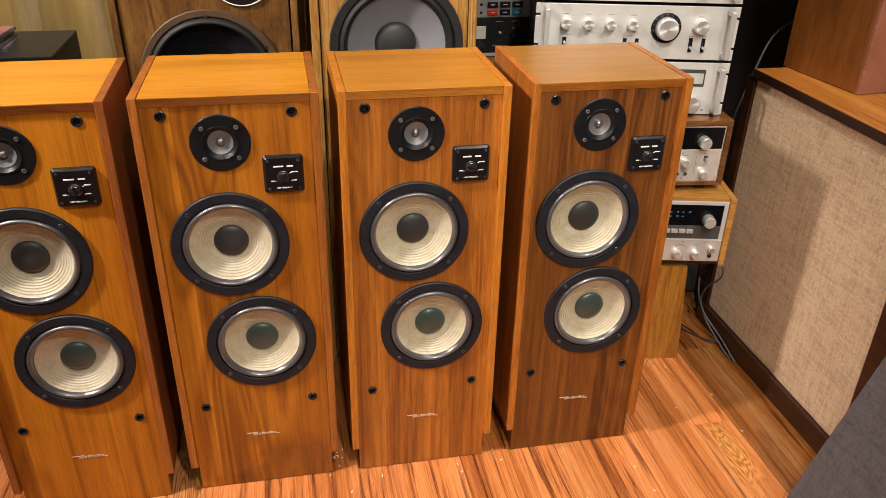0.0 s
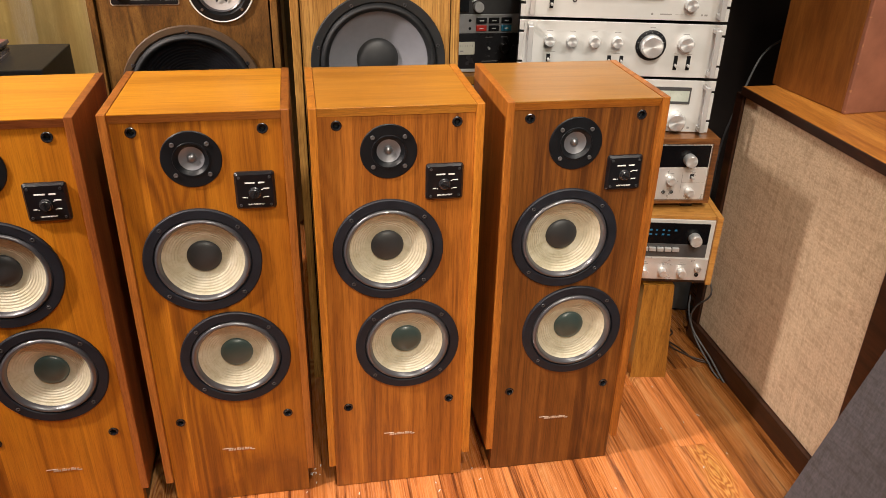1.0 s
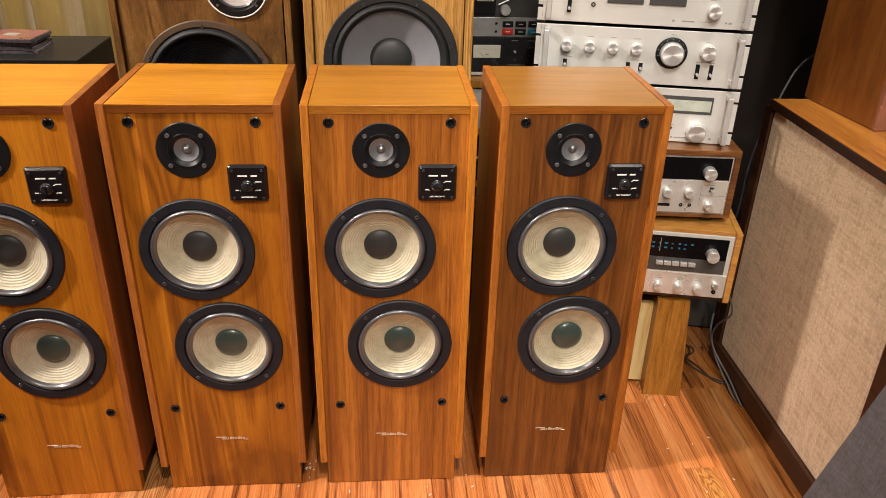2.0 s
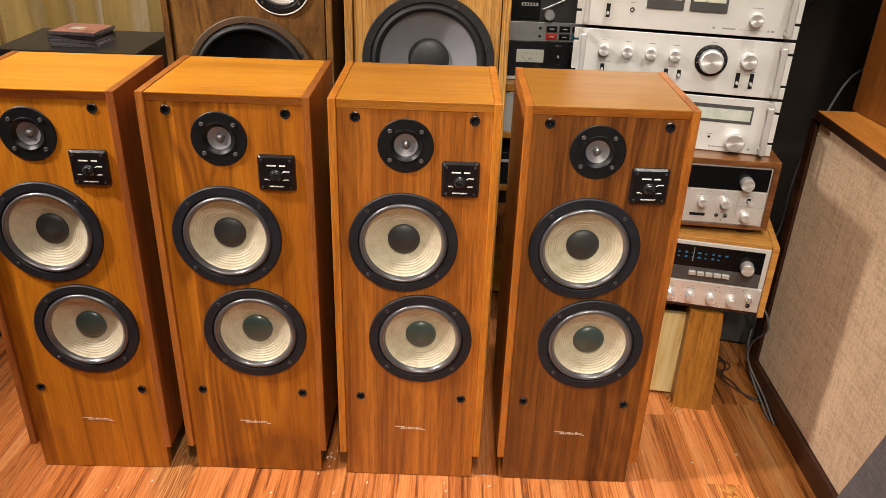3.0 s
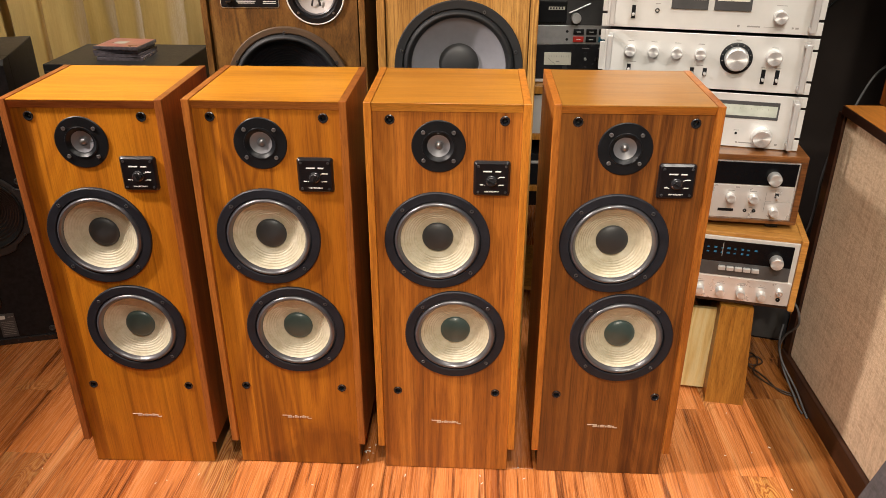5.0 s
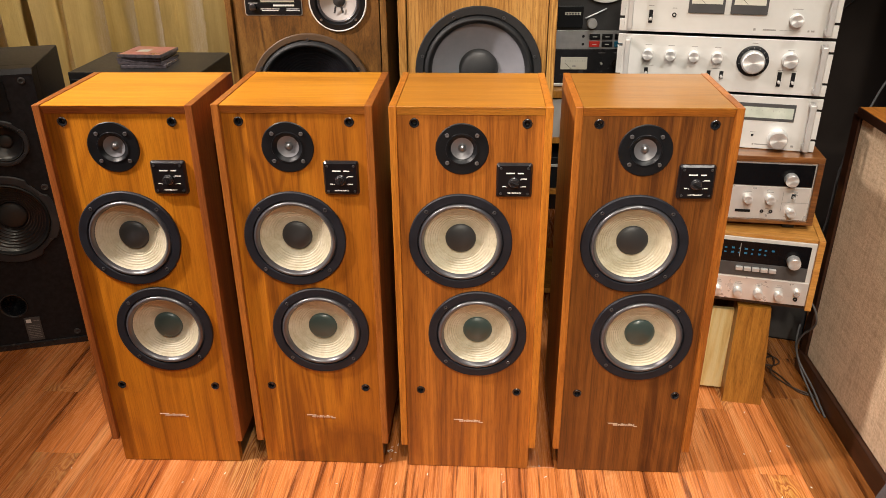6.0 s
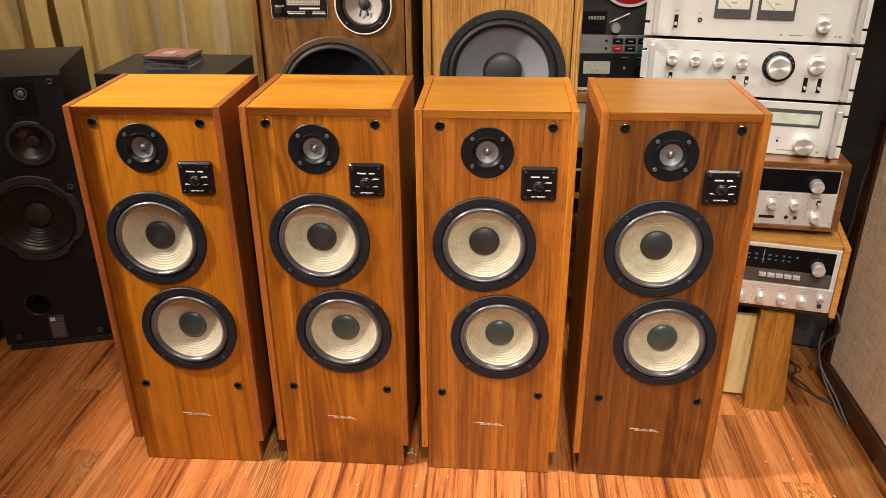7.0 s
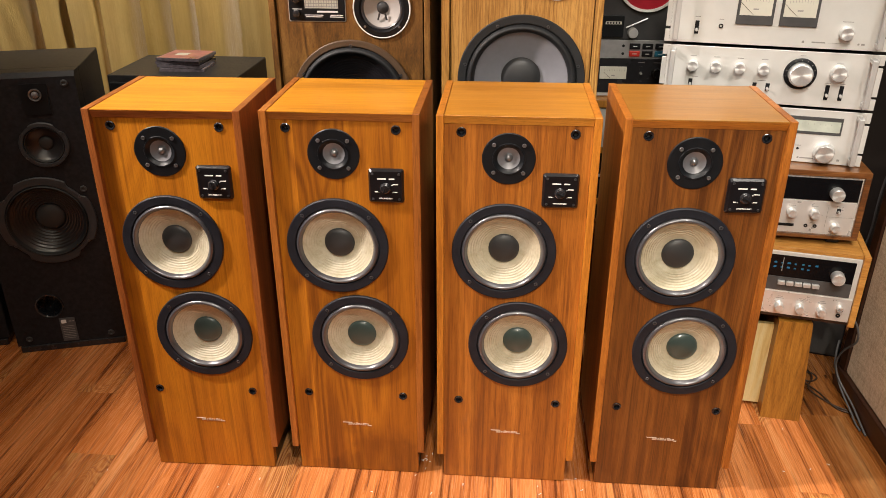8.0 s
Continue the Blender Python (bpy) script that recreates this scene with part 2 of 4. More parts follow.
def laminate(name="floor_laminate", tint=(1.0, 1.0, 1.0), knot=None):
    """Printed floor laminate: long dark veins, pale bands, swirling knots here and there."""
    m, nt, bsdf = material(name)
    vec, rnd = object_coords(nt, (1, 0.028, 1), 11.0)
    vec2, rnd = object_coords(nt, (1, 0.34, 1), 11.0)
    band = noise_out(nt, vec, 16, 3, 0.55, 0.6)
    thin = noise_out(nt, vec, 74, 5, 0.64, 0.9)
    fine = noise_out(nt, vec, 420, 2, 0.6)
    col = ramp(nt, band, [(0.28, (0.29, 0.080, 0.020)), (0.42, (0.52, 0.17, 0.043)), (0.60, (0.64, 0.232, 0.072)), (0.74, (0.68, 0.295, 0.11))])
    vein = ramp(nt, thin, [(0.35, (0.16, 0.11, 0.10)), (0.41, (0.58, 0.50, 0.47)), (0.49, (1, 1, 1)), (0.58, (1.05, 1.05, 1.05)), (0.66, (1.12, 1.15, 1.18))])
    col = mixed(nt, 0.82, col, vein, "MULTIPLY")
    hills = noise_out(nt, vec2, 7.0, 2.0, 0.5, 0.9)
    ring = arith(nt, "SINE", arith(nt, "MULTIPLY", hills, 190.0))
    eye = ramp(nt, noise_out(nt, vec2, 4.2, 1.0, 0.5, 0.6), [(0.60, (0, 0, 0)), (0.67, (1, 1, 1))])
    swirl = ramp(nt, arith(nt, "ADD", arith(nt, "MULTIPLY", ring, 0.5), 0.5), [(0.05, (0.26, 0.09, 0.03)), (0.45, (0.50, 0.20, 0.06)), (0.9, (0.62, 0.31, 0.11))])
    col = mixed(nt, arith(nt, "MULTIPLY", eye, 0.75), col, swirl)
    if knot:
        co = nt.nodes.new("ShaderNodeTexCoord")
        mp = nt.nodes.new("ShaderNodeMapping")
        mp.inputs["Location"].default_value = (-knot[0], -knot[1] * 0.3, 0)
        mp.inputs["Scale"].default_value = (1, 0.3, 1)
        nt.links.new(co.outputs["Object"], mp.inputs[0])
        far = nt.nodes.new("ShaderNodeVectorMath")
        far.operation = "LENGTH"
        nt.links.new(mp.outputs[0], far.inputs[0])
        bent = arith(nt, "ADD", far.outputs["Value"], arith(nt, "MULTIPLY", noise_out(nt, mp.outputs[0], 26, 3, 0.55, 0.8), 0.055))
        loops = arith(nt, "ADD", arith(nt, "MULTIPLY", arith(nt, "SINE", arith(nt, "MULTIPLY", bent, 720.0)), 0.5), 0.5)
        gold = ramp(nt, loops, [(0.1, (0.36, 0.115, 0.025)), (0.5, (0.60, 0.24, 0.055)), (0.9, (0.74, 0.37, 0.10))])
        col = mixed(nt, ramp(nt, bent, [(0.046, (0.8, 0.8, 0.8)), (0.074, (0, 0, 0))]), col, gold)
    col = mixed(nt, 0.3, col, ramp(nt, fine, [(0.36, (0.55, 0.5, 0.47)), (0.5, (1, 1, 1))]), "MULTIPLY")
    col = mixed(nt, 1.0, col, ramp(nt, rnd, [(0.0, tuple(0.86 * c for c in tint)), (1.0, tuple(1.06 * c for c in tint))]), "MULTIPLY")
    nt.links.new(col, bsdf.inputs["Base Color"])
    nt.links.new(arith(nt, "ADD", arith(nt, "MULTIPLY", fine, 0.12), 0.21), bsdf.inputs["Roughness"])
    bsdf.inputs["Coat Weight"].default_value = 0.2
    bsdf.inputs["Coat Roughness"].default_value = 0.22
    bump(nt, bsdf, fine, 0.2, 0.0005)
    return m


FLOOR_WOOD = laminate()
FLOOR_KNOT = laminate("floor_laminate_knotted", knot=(0.004, 0.50))
# browner boards, tinted darker still to hold the leaning panel's shadow
FLOOR_SHADED = laminate("floor_laminate_brown_shaded", (0.47, 0.49, 0.42))
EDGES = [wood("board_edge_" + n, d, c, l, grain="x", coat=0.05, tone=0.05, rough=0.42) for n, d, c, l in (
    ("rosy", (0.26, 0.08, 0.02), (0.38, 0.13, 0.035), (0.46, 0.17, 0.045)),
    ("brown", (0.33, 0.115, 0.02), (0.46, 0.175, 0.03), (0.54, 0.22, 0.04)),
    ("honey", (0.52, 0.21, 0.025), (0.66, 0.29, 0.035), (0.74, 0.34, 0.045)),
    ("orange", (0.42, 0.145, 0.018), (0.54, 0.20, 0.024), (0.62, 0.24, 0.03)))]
RUBBER = plain("black_gasket", (0.009, 0.011, 0.017), 0.55, grain=0.25, spec=0.35)
SURROUND = plain("rubber_surround", (0.055, 0.054, 0.062), 0.34, coat=0.8, spec=0.9)


def pulp():
    """Cream paper pulp with radial fibres and faint blotches."""
    m, nt, bsdf = material("cream_cone")
    vec, rnd = object_coords(nt, (1, 1, 1))
    blot, fibre, speck = noise_out(nt, vec, 26, 4, 0.6, 0.8), noise_out(nt, vec, 240, 3, 0.6), noise_out(nt, vec, 75, 3, 0.6, 1.5)
    col = ramp(nt, blot, [(0.3, (0.46, 0.41, 0.285)), (0.55, (0.55, 0.50, 0.375)), (0.75, (0.60, 0.565, 0.46))])
    col = mixed(nt, 0.5, col, ramp(nt, speck, [(0.32, (0.8, 0.78, 0.74)), (0.55, (1, 1, 1))]), "MULTIPLY")
    nt.links.new(col, bsdf.inputs["Base Color"])
    nt.links.new(arith(nt, "ADD", arith(nt, "MULTIPLY", fibre, 0.2), 0.4), bsdf.inputs["Roughness"])
    bsdf.inputs["Specular IOR Level"].default_value = 0.4
    bump(nt, bsdf, fibre, 0.3, 0.0008)
    return m


FLANGE = plain("grey_flange", (0.032, 0.034, 0.04), 0.5, grain=0.15)
FOAM = plain("black_foam", (0.011, 0.012, 0.014), 0.6, grain=0.2)
CONE = pulp()
CONE_GREY = plain("grey_cone", (0.24, 0.24, 0.27), 0.42, grain=0.06)
CONE_PALE = plain("pale_paper_cone", (0.40, 0.375, 0.36), 0.5, grain=0.06)
CONE_BLACK = plain("black_cone", (0.011, 0.011, 0.014), 0.33, grain=0.15, spec=0.7)
CAP = plain("dark_dust_cap", (0.03, 0.031, 0.033), 0.5, grain=0.1)
CAP_GREEN = plain("green_dust_cap", (0.045, 0.070, 0.066), 0.35, grain=0.1, coat=0.3)
BLACK = plain("black_plastic", (0.006, 0.007, 0.009), 0.42, grain=0.2, spec=0.3)
GLOSS = plain("gloss_black", (0.010, 0.011, 0.014), 0.26, grain=0.2, coat=0.4)
GLASS_BLACK = plain("dial_glass", (0.004, 0.004, 0.005), 0.2, grain=0.1, spec=0.2)
PLATE = plain("satin_control_plate", (0.006, 0.006, 0.008), 0.32, grain=0.1, coat=0.3, spec=0.4)
SCREW_DARK = plain("blackened_screw", (0.09, 0.09, 0.095), 0.32, 0.6, grain=0.1)
STEEL = plain("dark_steel", (0.28, 0.28, 0.29), 0.3, 0.8, grain=0.1)
BLACK_VENEER = plain("black_ash", (0.015, 0.015, 0.018), 0.52, grain=0.35, scale=90, relief=0.3, spec=0.22)
SATIN_BLACK = plain("satin_black", (0.02, 0.02, 0.023), 0.25, grain=0.15, coat=0.3)
SILVER_FACE = plain("satin_metal_face", (0.74, 0.72, 0.71), 0.3, 0.5, grain=0.03, relief=0.03)
SILVER = plain("brushed_silver", (0.58, 0.58, 0.58), 0.36, 0.45, grain=0.03)
FACE = plain("champagne_faceplate", (0.66, 0.66, 0.645), 0.38, 0.3, grain=0.025, relief=0.03)


def spun(name, color, rough):
    """Turned metal whose end face shows bright sectors."""
    m, nt, bsdf = material(name)
    tan = nt.nodes.new("ShaderNodeTangent")
    tan.direction_type, tan.axis = "RADIAL", "Y"
    nt.links.new(tan.outputs[0], bsdf.inputs["Tangent"])
    vec, rnd = object_coords(nt, (1, 1, 1))
    n = noise_out(nt, vec, 300, 2)
    nt.links.new(ramp(nt, n, [(0.3, tuple(c * 0.9 for c in color)), (0.7, color)]), bsdf.inputs["Base Color"])
    bsdf.inputs["Metallic"].default_value = 0.72
    bsdf.inputs["Roughness"].default_value = rough
    bsdf.inputs["Anisotropic"].default_value = 0.85
    return m


SPUN = spun("spun_aluminium", (0.84, 0.85, 0.86), 0.36)
CHROME = plain("chrome", (0.88, 0.88, 0.88), 0.22, 0.75, grain=0.03)
ALU_CONE = plain("aluminium_cone", (0.20, 0.20, 0.22), 0.42, 0.4, grain=0.05)
BRONZE = plain("bronze_ring", (0.10, 0.062, 0.036), 0.5, 0.1, grain=0.1)
WHITE = plain("white_print", (0.82, 0.82, 0.8), 0.6, grain=0.02)
GREY_PRINT = plain("grey_print", (0.28, 0.27, 0.26), 0.6, grain=0.02)
CREAM = plain("meter_card", (0.56, 0.55, 0.48), 0.5, grain=0.03)
LOGO = plain("pale_metal", (0.62, 0.52, 0.42), 0.35, 0.4, grain=0.04)
RED = plain("red_button", (0.5, 0.03, 0.02), 0.4)
BLUE = plain("blue_button", (0.02, 0.18, 0.3), 0.4)
REEL_RED = plain("red_reel", (0.4, 0.015, 0.03), 0.35)
GREY_CORD = plain("grey_cord", (0.085, 0.085, 0.088), 0.5)
BROWN_CORD = plain("brown_cord", (0.035, 0.018, 0.01), 0.5)
GREY_BOX = plain("grey_metal", (0.05, 0.05, 0.052), 0.5)
PANEL_GREY = cloth("grey_felt", (0.052, 0.045, 0.051), (0.080, 0.069, 0.077), 260)
FABRIC = cloth("beige_weave", (0.42, 0.29, 0.17), (0.64, 0.49, 0.335))
DARK_WALL = plain("dark_wall", (0.022, 0.016, 0.014), 0.5, grain=0.3, scale=6)
PLASTER = plain("warm_plaster", (0.62, 0.60, 0.56), 0.85, grain=0.05, scale=8)
CEIL = plain("ceiling_paint", (0.76, 0.75, 0.72), 0.9, grain=0.03, scale=8)
CHIP = plain("chipped_edge", (0.40, 0.17, 0.08), 0.6, grain=0.3)
DIGITS = glow("blue_digits", (0.008, 0.085, 0.16), 0.5)
PAPER = plain("printed_paper", (0.24, 0.085, 0.10), 0.3, grain=0.5, scale=18, coat=0.5)
CLEAR = plain("jewel_case", (0.10, 0.09, 0.115), 0.15, grain=0.3, scale=90, coat=0.6)


def drape():
    m, nt, bsdf = material("gold_satin")
    vec, rnd = object_coords(nt, (1, 1, 0.05))
    n, n2 = noise_out(nt, vec, 160, 3), noise_out(nt, vec, 9, 3)
    col = ramp(nt, n2, [(0.3, (0.35, 0.235, 0.07)), (0.7, (0.54, 0.40, 0.165))])
    col = mixed(nt, 0.3, col, ramp(nt, n, [(0.3, (0.7, 0.7, 0.65)), (0.7, (1.1, 1.1, 1.1))]), "MULTIPLY")
    nt.links.new(col, bsdf.inputs["Base Color"])
    crush_at, rnd = object_coords(nt, (1, 1, 0.45))
    crush = noise_out(nt, crush_at, 85, 4, 0.65, 0.6)
    nt.links.new(ramp(nt, crush, [(0.3, (0.34, 0.34, 0.34)), (0.7, (0.60, 0.60, 0.60))]), bsdf.inputs["Roughness"])
    bsdf.inputs["Metallic"].default_value = 0.6
    bsdf.inputs["Sheen Weight"].default_value = 0.3
    bump(nt, bsdf, crush, 0.5, 0.004)
    return m


DRAPE = drape()

# ---- building helpers ----


def mesh_from(bm, name, smooth=False):
    bmesh.ops.recalc_face_normals(bm, faces=bm.faces)
    for e in bm.edges:
        e.smooth = len(e.link_faces) == 2 and e.calc_face_angle(0.0) < 0.6
    me = bpy.data.meshes.new(name)
    bm.to_mesh(me)
    bm.free()
    if smooth:
        for p in me.polygons:
            p.use_smooth = True
    return me


def part(name, bm, mat, parent=None, label="", smooth=False):
    me = mesh_from(bm, name, smooth)
    me.materials.append(mat)
    ob = new(name, me)
    ob.parent = parent
    return tagged(ob, label, kind="stuff" if "print" in name or name in ("ticks", "scale", "graph_lines") else "")


def thing(name, m, label, category, group="", kind=""):
    ob = new(name)
    ob.matrix_basis = m
    return tagged(ob, label, category, group, kind)


def box(x0, x1, y0, y1, z0, z1, bevel=0.0015, bm=None):
    own = bm if bm is not None else bmesh.new()
    made = bmesh.ops.create_cube(own, size=1.0, matrix=Matrix.LocRotScale(((x0 + x1) / 2, (y0 + y1) / 2, (z0 + z1) / 2), None, (x1 - x0, y1 - y0, z1 - z0)))
    if bevel:
        edges = list({e for v in made["verts"] for e in v.link_edges})
        bmesh.ops.bevel(own, geom=edges, offset=bevel, segments=2, affect="EDGES", profile=0.5)
    return own


def lathe(profile, cx=0.0, y=0.0, cz=0.0, n=48, bm=None, axis="y", a0=0.0):
    """Turns (radius, forward) pairs round an axis that points to -y (or up for axis z)."""
    own = bm if bm is not None else bmesh.new()
    rings = []
    for r, d in profile:
        ring = []
        for i in range(n):
            a = a0 + 2 * math.pi * i / n
            c, s = r * math.cos(a), r * math.sin(a)
            ring.append(own.verts.new((cx + c, y - d, cz + s) if axis == "y" else (cx + c, y + s, cz + d)))
        rings.append(ring)
    for a, b in zip(rings, rings[1:]):
        for i in range(n):
            own.faces.new((a[i], a[(i + 1) % n], b[(i + 1) % n], b[i]))
    for ring, r in ((rings[0], profile[0][0]), (rings[-1], profile[-1][0])):
        if r < 0.004:
            own.faces.new(ring)
    return own


def prism(points, y0, y1, bm=None):
    """Extrudes a polygon of (x, z) along y."""
    own = bm if bm is not None else bmesh.new()
    a = [own.verts.new((x, y0, z)) for x, z in points]
    b = [own.verts.new((x, y1, z)) for x, z in points]
    own.faces.new(a), own.faces.new(b[::-1])
    for i in range(len(points)):
        j = (i + 1) % len(points)
        own.faces.new((a[i], b[i], b[j], a[j]))
    return own


def holed(x0, x1, z0, z1, y0, y1, holes, n=56):
    """A board that faces -y, with round holes of (x, z, radius) cut through."""
    own = bmesh.new()
    loops = [[(x0, z0), (x1, z0), (x1, z1), (x0, z1)]]
    for cx, cz, r in holes:
        loops.append([(cx + r * math.cos(2 * math.pi * i / n), cz + r * math.sin(2 * math.pi * i / n)) for i in range(n)])
    edges = []
    for lp in loops:
        vs = [own.verts.new((x, y0, z)) for x, z in lp]
        edges += [own.edges.new((vs[i], vs[(i + 1) % len(vs)])) for i in range(len(vs))]
    bmesh.ops.triangle_fill(own, edges=edges, use_beauty=True, normal=(0, -1, 0))
    back = bmesh.ops.extrude_face_region(own, geom=list(own.faces))
    bmesh.ops.translate(own, vec=(0, y1 - y0, 0), verts=[g for g in back["geom"] if isinstance(g, bmesh.types.BMVert)])
    return own


def hexa(corners):
    """Eight corners: four below, four above, both the same way round."""
    own = bmesh.new()
    v = [own.verts.new(c) for c in corners]
    for f in ((0, 3, 2, 1), (4, 5, 6, 7), (0, 1, 5, 4), (1, 2, 6, 5), (2, 3, 7, 6), (3, 0, 4, 7)):
        own.faces.new([v[i] for i in f])
    return own


def rounded(cx, cz, w, h, r, n=5):
    pts = []
    for qx, qz, a0 in ((1, 1, 0), (-1, 1, 90), (-1, -1, 180), (1, -1, 270)):
        for i in range(n + 1):
            a = radians(a0 + 90 * i / n)
            pts.append((cx + qx * (w / 2 - r) + r * math.cos(a), cz + qz * (h / 2 - r) + r * math.sin(a)))
    return pts


def tube(points, radius, n=8, rounds=3):
    """A cord along a smoothed line of points."""
    pts = [Vector(p) for p in points]
    for _ in range(rounds):
        out = [pts[0]]
        for a, b in zip(pts, pts[1:]):
            out += [a.lerp(b, 0.25), a.lerp(b, 0.75)]
        pts = out + [pts[-1]]
    own = bmesh.new()
    rings = []
    for i, p in enumerate(pts):
        d = (pts[min(i + 1, len(pts) - 1)] - pts[max(i - 1, 0)]).normalized()
        s = d.orthogonal() if i == 0 else (side - d * side.dot(d))
        side = s.normalized()
        up = d.cross(side)
        rings.append([own.verts.new(p + radius * (math.cos(2 * math.pi * k / n) * side + math.sin(2 * math.pi * k / n) * up)) for k in range(n)])
    for a, b in zip(rings, rings[1:]):
        for k in range(n):
            own.faces.new((a[k], a[(k + 1) % n], b[(k + 1) % n], b[k]))
    own.faces.new(rings[0]), own.faces.new(rings[-1])
    return own


def lettering(words, size, cx, y, cz):
    """Words as a thin mesh that faces -y."""
    cu = bpy.data.curves.new("lettering", "FONT")
    cu.offset = 0.00012
    cu.body, cu.size, cu.extrude, cu.align_x, cu.align_y = words, size, 0.0002, "CENTER", "CENTER"
    tmp = new("lettering", cu)
    bpy.context.view_layer.update()
    me = bpy.data.meshes.new_from_object(tmp.evaluated_get(bpy.context.evaluated_depsgraph_get()))
    bpy.data.objects.remove(tmp)
    own = bmesh.new()
    own.from_mesh(me)
    bmesh.ops.transform(own, matrix=pose(cx, y, cz, 90), verts=own.verts)
    return own


def bars(rows, y, proud=0.0004):
    """Small printed bars: rows of x, z, width, height."""
    own = bmesh.new()
    for x, z, w, h in rows:
        box(x - w / 2, x + w / 2, y - proud, y + 0.0004, z - h / 2, z + h / 2, 0, own)
    return own


def screw(parent, x, y, z, r=0.0042, mat=None, name="screw"):
    return part(name, lathe([(0.0001, 0.0004), (r * 0.35, 0.0006), (r * 0.5, 0.002), (r * 0.85, 0.002), (r, 0.001), (r, -0.003)], x, y, z, 14), mat or STEEL, parent, smooth=True)


# ---- room ----


def wall(name, x0, x1, y0, y1, z0, z1, mat, label):
    ob = part(name, box(x0, x1, y0, y1, z0, z1, 0), mat)
    return tagged(ob, label, "wall", kind="structure")


wall("wall_west", -2.6, -2.5, -2.2, 3.1, 0, 2.75, PLASTER, "warm beige plaster wall beside the curtain")
wall("wall_east", 2.0, 2.1, -2.2, 3.1, 0, 2.75, DARK_WALL, "dark wall behind the big fabric-fronted cabinet")
wall("wall_south", -2.6, 2.1, -2.3, -2.2, 0, 2.75, PLASTER, "warm beige plaster wall")
wall("wall_north", -2.5, 2.0, 3.0, 3.1, 0, 2.75, DARK_WALL, "dark wall behind the curtain")
wall("wall_partition", 0.78, 2.0, 2.42, 2.5, 0, 2.75, DARK_WALL, "almost black wall panel behind the amplifier stack")
tagged(part("ceiling", box(-2.6, 2.1, -2.3, 3.1, 2.75, 2.85, 0), CEIL), "pale painted ceiling", "ceiling", kind="structure")


def curtain():
    own = bmesh.new()
    nx, nz = 620, 44
    x0, x1 = -2.45, 0.35
    grid = []
    for i in range(nx + 1):
        x = x0 + (x1 - x0) * i / nx
        ph = x * 46 + 1.9 * math.sin(x * 6.3 + 0.6) + 0.8 * math.sin(x * 14.7 + 1)
        swell = 0.65 + 0.35 * math.sin(x * 9.7 + 2.0)
        col = []
        for k in range(nz + 1):
            z = 0.02 + 2.6 * k / nz
            lean_by = 0.35 * math.sin(z * 2.1 + x * 5) + 0.12 * math.sin(z * 6.3 + x * 11)
            crest = (1 - abs(math.sin(0.5 * (ph + lean_by)))) ** 0.85
            d = -0.095 * swell * crest + 0.004 * math.sin(z * 17 + x * 60) * math.sin(z * 5 + x * 21)
            col.append(own.verts.new((x, 2.82 + d, z)))
        grid.append(col)
    for i in range(nx):
        for k in range(nz):
            own.faces.new((grid[i][k], grid[i + 1][k], grid[i + 1][k + 1], grid[i][k + 1]))
    return own


tagged(part("curtain", curtain(), DRAPE, smooth=True), "gold satin curtain hanging in deep vertical folds", "curtain")

# ---- drive units shared by the loudspeakers ----


def woofer(parent, cx, y, cz, r, cone_mat, cap_mat, label, k_cone=0.70, k_cap=0.30, ring_mat=None, ribs=6, proud=0.0065, screws=(45, 135, 225, 315), depth=0.2, label_cap="", rib_h=0.00042, rib_from=0.58, rib_to=0.97, k_ring=0.835, notched=False, roll_mat=None):
    """Round chassis with gasket, rubber roll, ribbed cone and dust cap, facing -y."""
    ring = lathe([(r, -0.001), (r, proud * 0.7), (r - 0.002, proud), (r * k_ring, proud), (r * (k_ring - 0.015), proud * 0.7), (r * (k_ring - 0.02), proud * 0.2), (r * (k_ring - 0.045), 0.0)], cx, y, cz, 72)
    if notched:
        # flange cut back beside each screw
        for v in ring.verts:
            dx, dz = v.co.x - cx, v.co.z - cz
            if math.hypot(dx, dz) > r * 0.97 and abs((math.degrees(math.atan2(dz, dx)) - 45) % 90 - 45) > 34:
                v.co.x, v.co.z = cx + dx * 0.925, cz + dz * 0.925
    g = part("woofer", ring, ring_mat or RUBBER, parent, label, smooth=True)
    rc = r * k_cone
    roll = [(r * (k_ring - 0.012) + (rc - r * (k_ring - 0.012)) * i / 14, -0.001 + 0.0095 * math.sin(math.pi * i / 14) ** 0.8 * r / 0.107) for i in range(15)]
    part("surround", lathe(roll + [(rc - 0.001, -0.003)], cx, y, cz, 72), roll_mat or SURROUND, g, "matt black foam surround" if roll_mat else "glossy dark rubber surround", smooth=True)
    rk = r * k_cap
    prof = []
    for i in range(91):
        s = i / 90
        rr = rc + (rk * 0.9 - rc) * s
        base = -depth * r * (s ** 0.75)
        q = rr / rc
        rib = rib_h * math.sin((q - rib_from) / (rib_to - rib_from) * ribs * 2 * math.pi) if rib_from < q < rib_to else 0
        prof.append((rr, base + rib))
    part("cone", lathe(prof, cx, y, cz, 72), cone_mat, g, smooth=True)
    d0 = -depth * r * 0.9
    part("dust_cap", lathe([(rk * math.cos(a), d0 + rk * 0.36 * math.sin(a)) for a in [math.pi / 2 * i / 10 for i in range(10)]] + [(0.0005, d0 + rk * 0.36)], cx, y, cz, 48), cap_mat, g, label_cap, smooth=True)
    for a in screws:
        screw(g, cx + r * 0.91 * math.cos(radians(a)), y - proud + 0.0008, cz + r * 0.91 * math.sin(radians(a)), 0.0042, SCREW_DARK)
    return g


